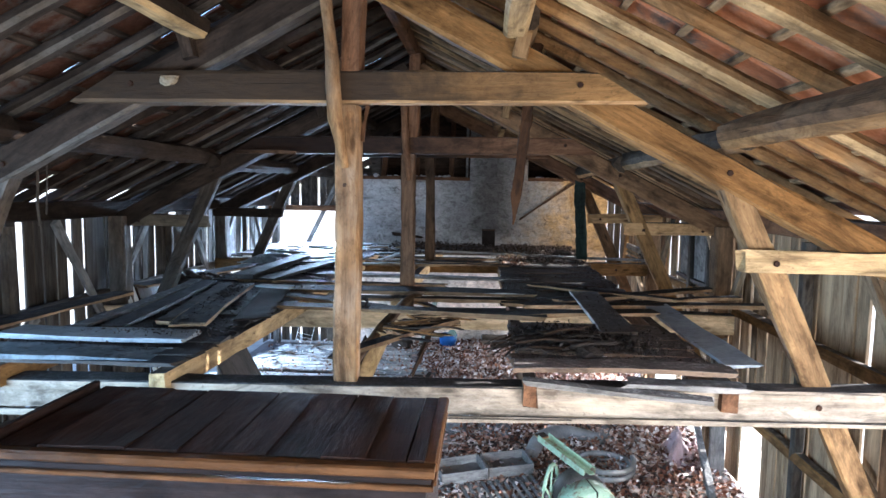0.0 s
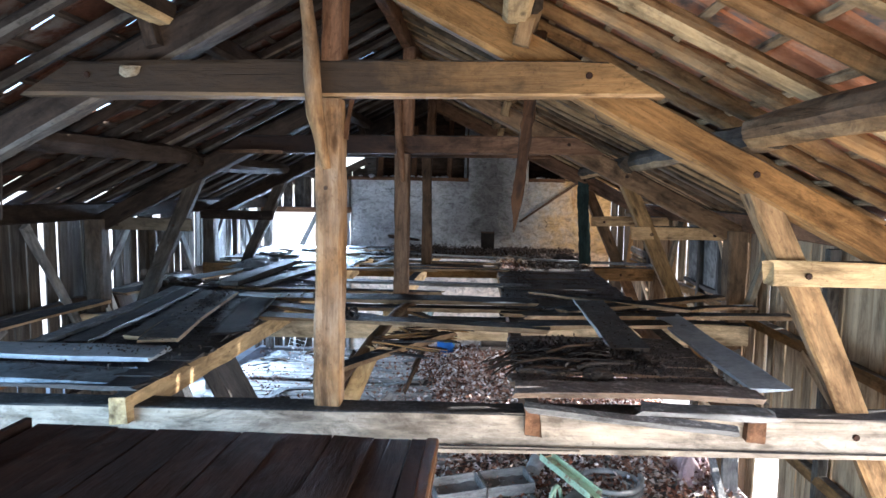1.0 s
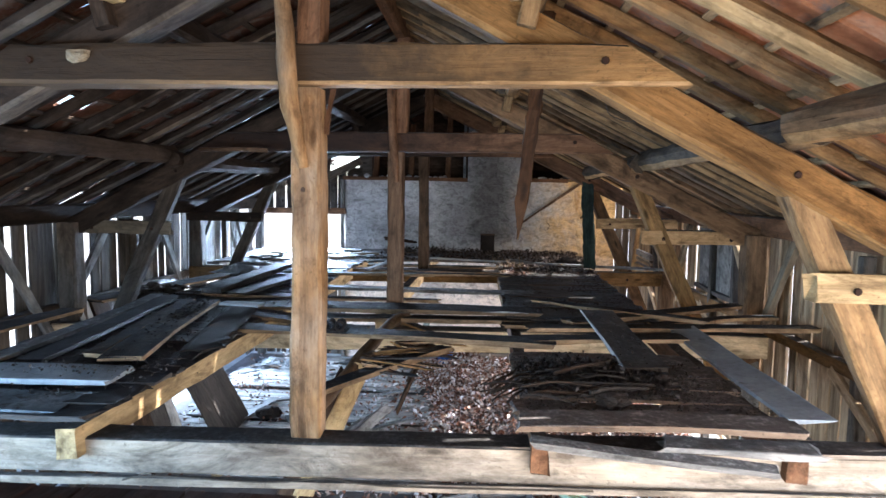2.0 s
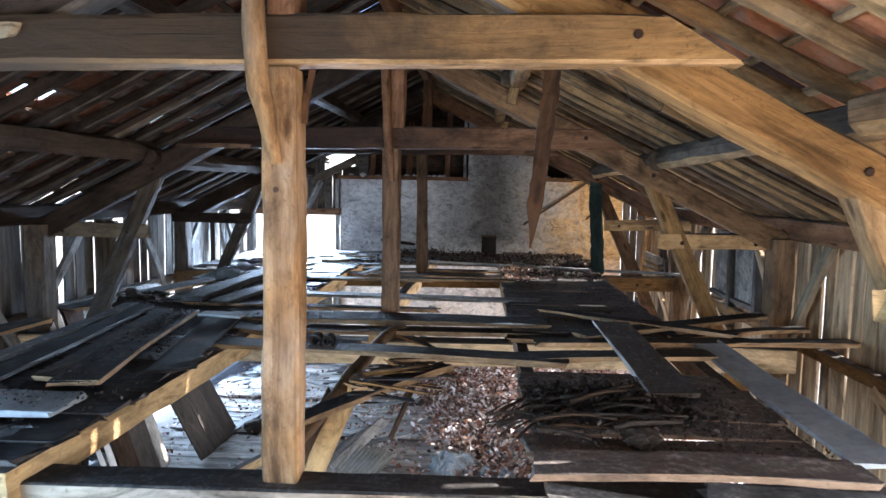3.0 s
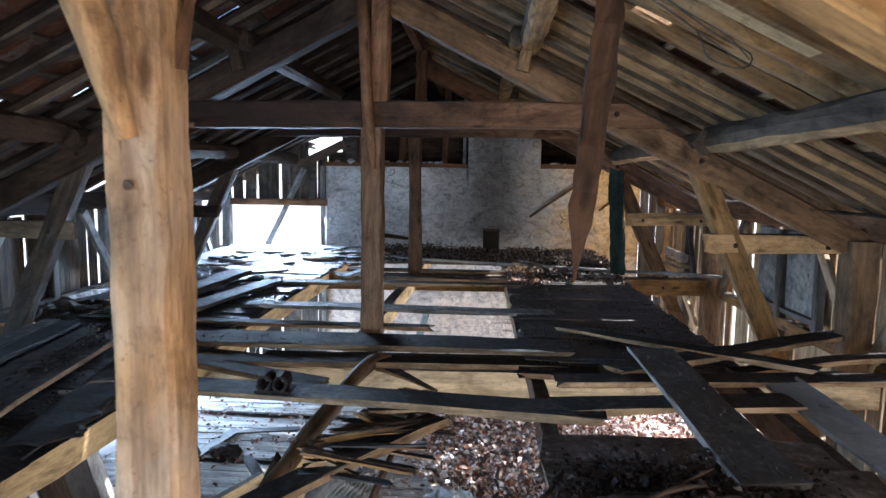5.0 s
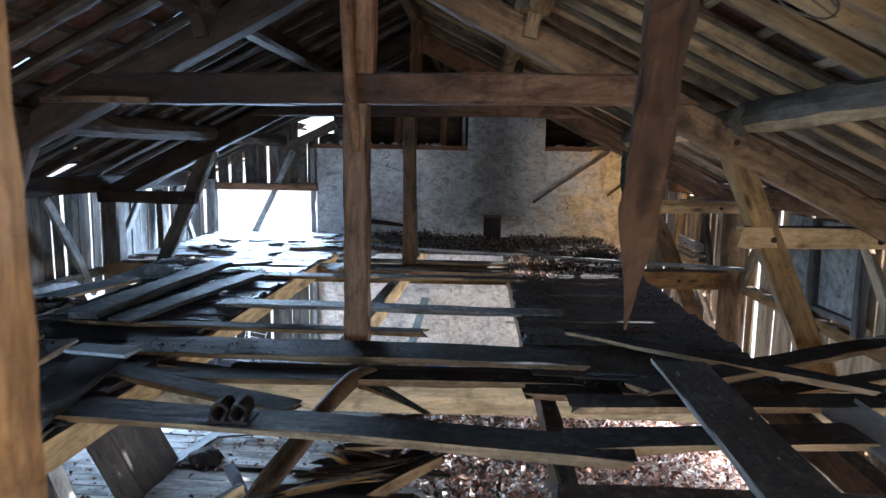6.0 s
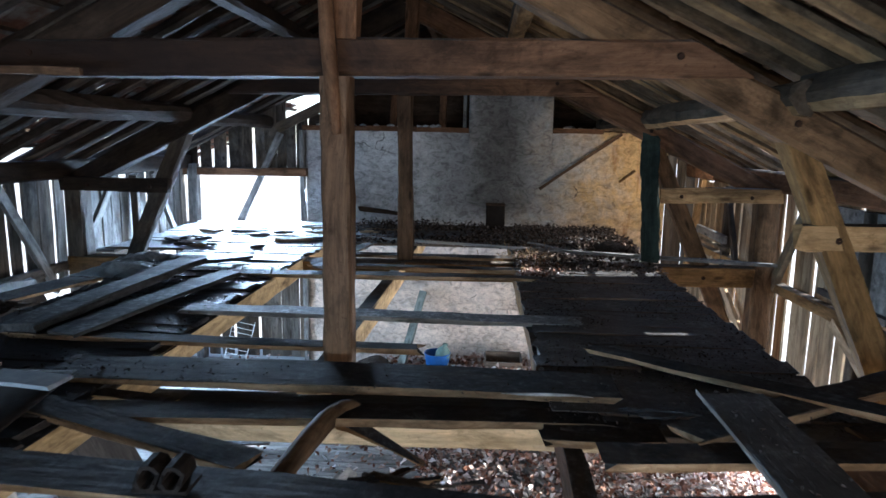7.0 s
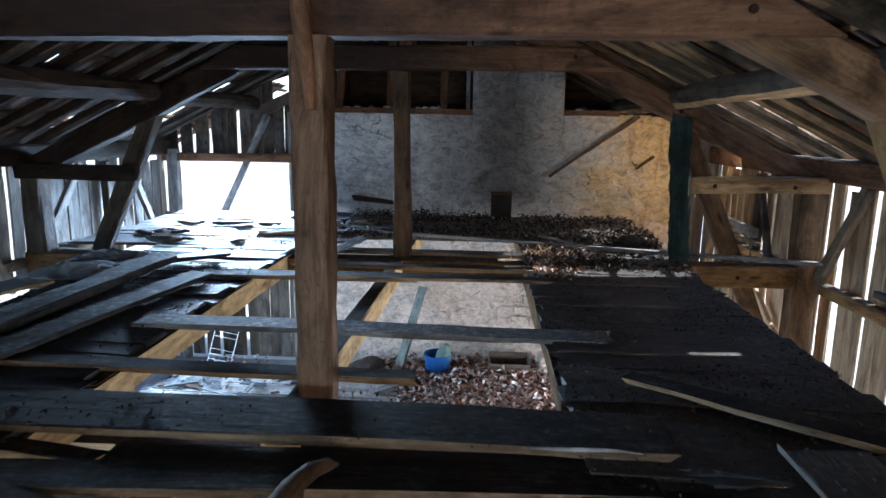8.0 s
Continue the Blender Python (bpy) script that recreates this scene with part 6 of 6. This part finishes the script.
sheet_thing("plastic_sheet", -2.9, 11.8, 0.8, 0.6, 0.07, 0.09, 33, M["sack"], "crumpled grey sacking on the ground", "sacking")
for k in range(22):
    x, y = rng.uniform(-3.2, -1.2), rng.uniform(11.0, 12.5)
    tagged(timber("rubbish_slat", (x, y, 0.09 + 0.03 * rng.random()), (x + rng.uniform(-0.3, 0.3), y + rng.uniform(-0.25, 0.25), 0.10 + 0.05 * rng.random()), rng.uniform(0.03, 0.09), 0.018, M[("dark_plank", "grey_dark", "charred", "grey_plank")[k % 4]], ragged=0.08), "broken slat among rubbish on the ground", "slat", "rubbish under the loft")

# ---------------------------------------------------------------- leaves


def leaf_heap(name, count, seed, place, size, material, label):
    """Curled dead leaves, two facets each, strewn by place(r), which gives a point or nothing."""
    r = random.Random(seed)
    verts, faces = [], []
    while count > 0:
        p = place(r)
        if p is None:
            continue
        count -= 1
        l = r.uniform(*size)
        w = l * r.uniform(0.45, 0.75)
        curl = l * r.uniform(0.1, 0.42)
        m = Matrix.Translation(p) @ pose(0, 0, 0, r.gauss(0, 30), r.gauss(0, 30), r.uniform(0, 360))
        b = len(verts)
        for q in ((0, 0, 0), (l * 0.5, w / 2, curl), (l, 0, curl * 0.3), (l * 0.45, -w / 2, curl * r.uniform(0.3, 1)), (l * 0.5, 0, -0.1 * curl)):
            verts.append(tuple(m @ Vector(q)))
        faces += [(b, b + 4, b + 1), (b + 4, b + 2, b + 1), (b, b + 3, b + 4), (b + 3, b + 2, b + 4)]
    me = bpy.data.meshes.new(name)
    me.from_pydata(verts, [], faces)
    me.materials.append(material)
    return tagged(new(name, me), label, "leaves", kind="stuff")


def ground_leaf(r):
    x, y = r.uniform(-0.9, 3.55), r.uniform(4.6, 12.7)
    edge = 0.15 if y < 7.4 else 0.35 - 0.25 * max(0, y - 8.6)
    d = x - edge + 0.35 * noise.noise(Vector((x * 1.4, y * 1.4, 7)))
    if d < 0 and r.random() > 0.10:
        return None
    if 0.79 < x < 1.31 and 12.09 < y < 12.45:
        return None                                     # inside the broken box
    heap = 0.16 * max(0, math.exp(-((x - 1.0) ** 2 / 1.2 + (y - 10.2) ** 2 / 4))) + 0.12 * math.exp(-((x - 2.8) ** 2 / 0.6 + (y - 8.0) ** 2 / 3))
    return (x, y, 0.045 + r.random() * (0.05 + heap) + heap * 0.8 + 0.05 * (y > 11.8))


def stray_leaf(r):
    x, y = r.uniform(-3.4, 0.6), r.uniform(7.0, 12.7)
    return (x, y, 0.085) if noise.noise(Vector((x, y, 2))) > -0.1 or r.random() < 0.2 else None


def loft_leaf(r):
    if r.random() < 0.7:
        x, y = r.uniform(-1.0, 2.5), r.uniform(10.9, 12.75)
    else:
        x, y = r.uniform(1.05, 2.42), r.uniform(9.6, 11.2)
    n = 0.6 + noise.noise(Vector((x * 1.6, y * 1.6, 4)))
    bank = 0.045 * math.exp(-((12.72 - y) / 0.28) ** 2) * (x < 1.7)
    return (x, y, 2.098 + r.random() * (0.045 * max(0.1, n) + bank)) if r.random() < n else None


def deck_leaf(r):
    x, y = (r.uniform(1.05, 2.4), r.uniform(3.9, 10.5)) if r.random() < 0.55 else (r.uniform(-2.4, -1.1), r.uniform(4.0, 12.6))
    if 5.15 < y < 6.35 and x > 0:
        return None
    return (x, y, 2.10 + 0.012 * r.random()) if noise.noise(Vector((x * 2, y * 2, 14))) > -0.15 else None


def heap_bit(r):
    x, y = r.gauss(1.5, 0.28), r.gauss(4.68, 0.2)
    return (x, y, 2.112 + 0.05 * r.random() * math.exp(-((x - 1.5) / 0.35) ** 2)) if 1.06 < x < 2.3 and 4.0 < y < 5.1 else None


def plank_bit(r):
    k = r.random()
    if k < 0.22:
        return (r.gauss(-1.55, 0.25), r.gauss(4.33, 0.06), 2.160) if r.random() < 0.6 else (r.uniform(-2.5, -1.2), r.gauss(4.06, 0.04), 2.116)
    if k < 0.42:
        return (r.uniform(-1.35, 1.35), 6.71 + r.uniform(-0.13, 0.13), 2.124)
    t = r.random()
    if k < 0.50:
        return (1.87 + r.uniform(-0.12, 0.12), 4.82 + 1.75 * t, 2.146 + 0.04 * t)
    return (-1.40 - 0.38 * t + r.uniform(-0.11, 0.11), 4.58 + 2.05 * t, 2.161 + 0.005 * t)


def straw_bit(r):
    x, y = 1.08 + abs(r.gauss(0, 0.16)), r.uniform(9.3, 10.75)
    return (x, y, 2.10 + 0.02 * r.random())


# pale straw, which also carries the sun patch on this edge in its colour
leaf_heap("straw_litter", 1800, 15, straw_bit, (0.015, 0.05), M["leaves"], "pale straw and leaves at the edge of the loft deck")
leaf_heap("plank_crumbs", 1500, 14, plank_bit, (0.005, 0.026), M["crumbs"], "crumbs of bark and leaf on the loft planks")
leaf_heap("bark_litter", 2600, 12, heap_bit, (0.012, 0.045), M["crumbs"], "heap of bark flakes and dead leaves on the deck")
leaf_heap("ground_leaves", 24000, 5, ground_leaf, (0.04, 0.095), M["leaves"], "deep drift of curled brown and grey dead leaves")
leaf_heap("strewn_leaves", 1500, 6, stray_leaf, (0.03, 0.08), M["leaves"], "dead leaves strewn over pale boards")
leaf_heap("loft_leaves", 9000, 7, loft_leaf, (0.02, 0.06), M["litter"], "dark leaf litter on the loft boards by the house wall")
leaf_heap("deck_litter", 12000, 8, deck_leaf, (0.006, 0.024), M["crumbs"], "dark crumbs and leaf litter on the loft boards")

# ---------------------------------------------------------------- roof tiles
lay_tiles()
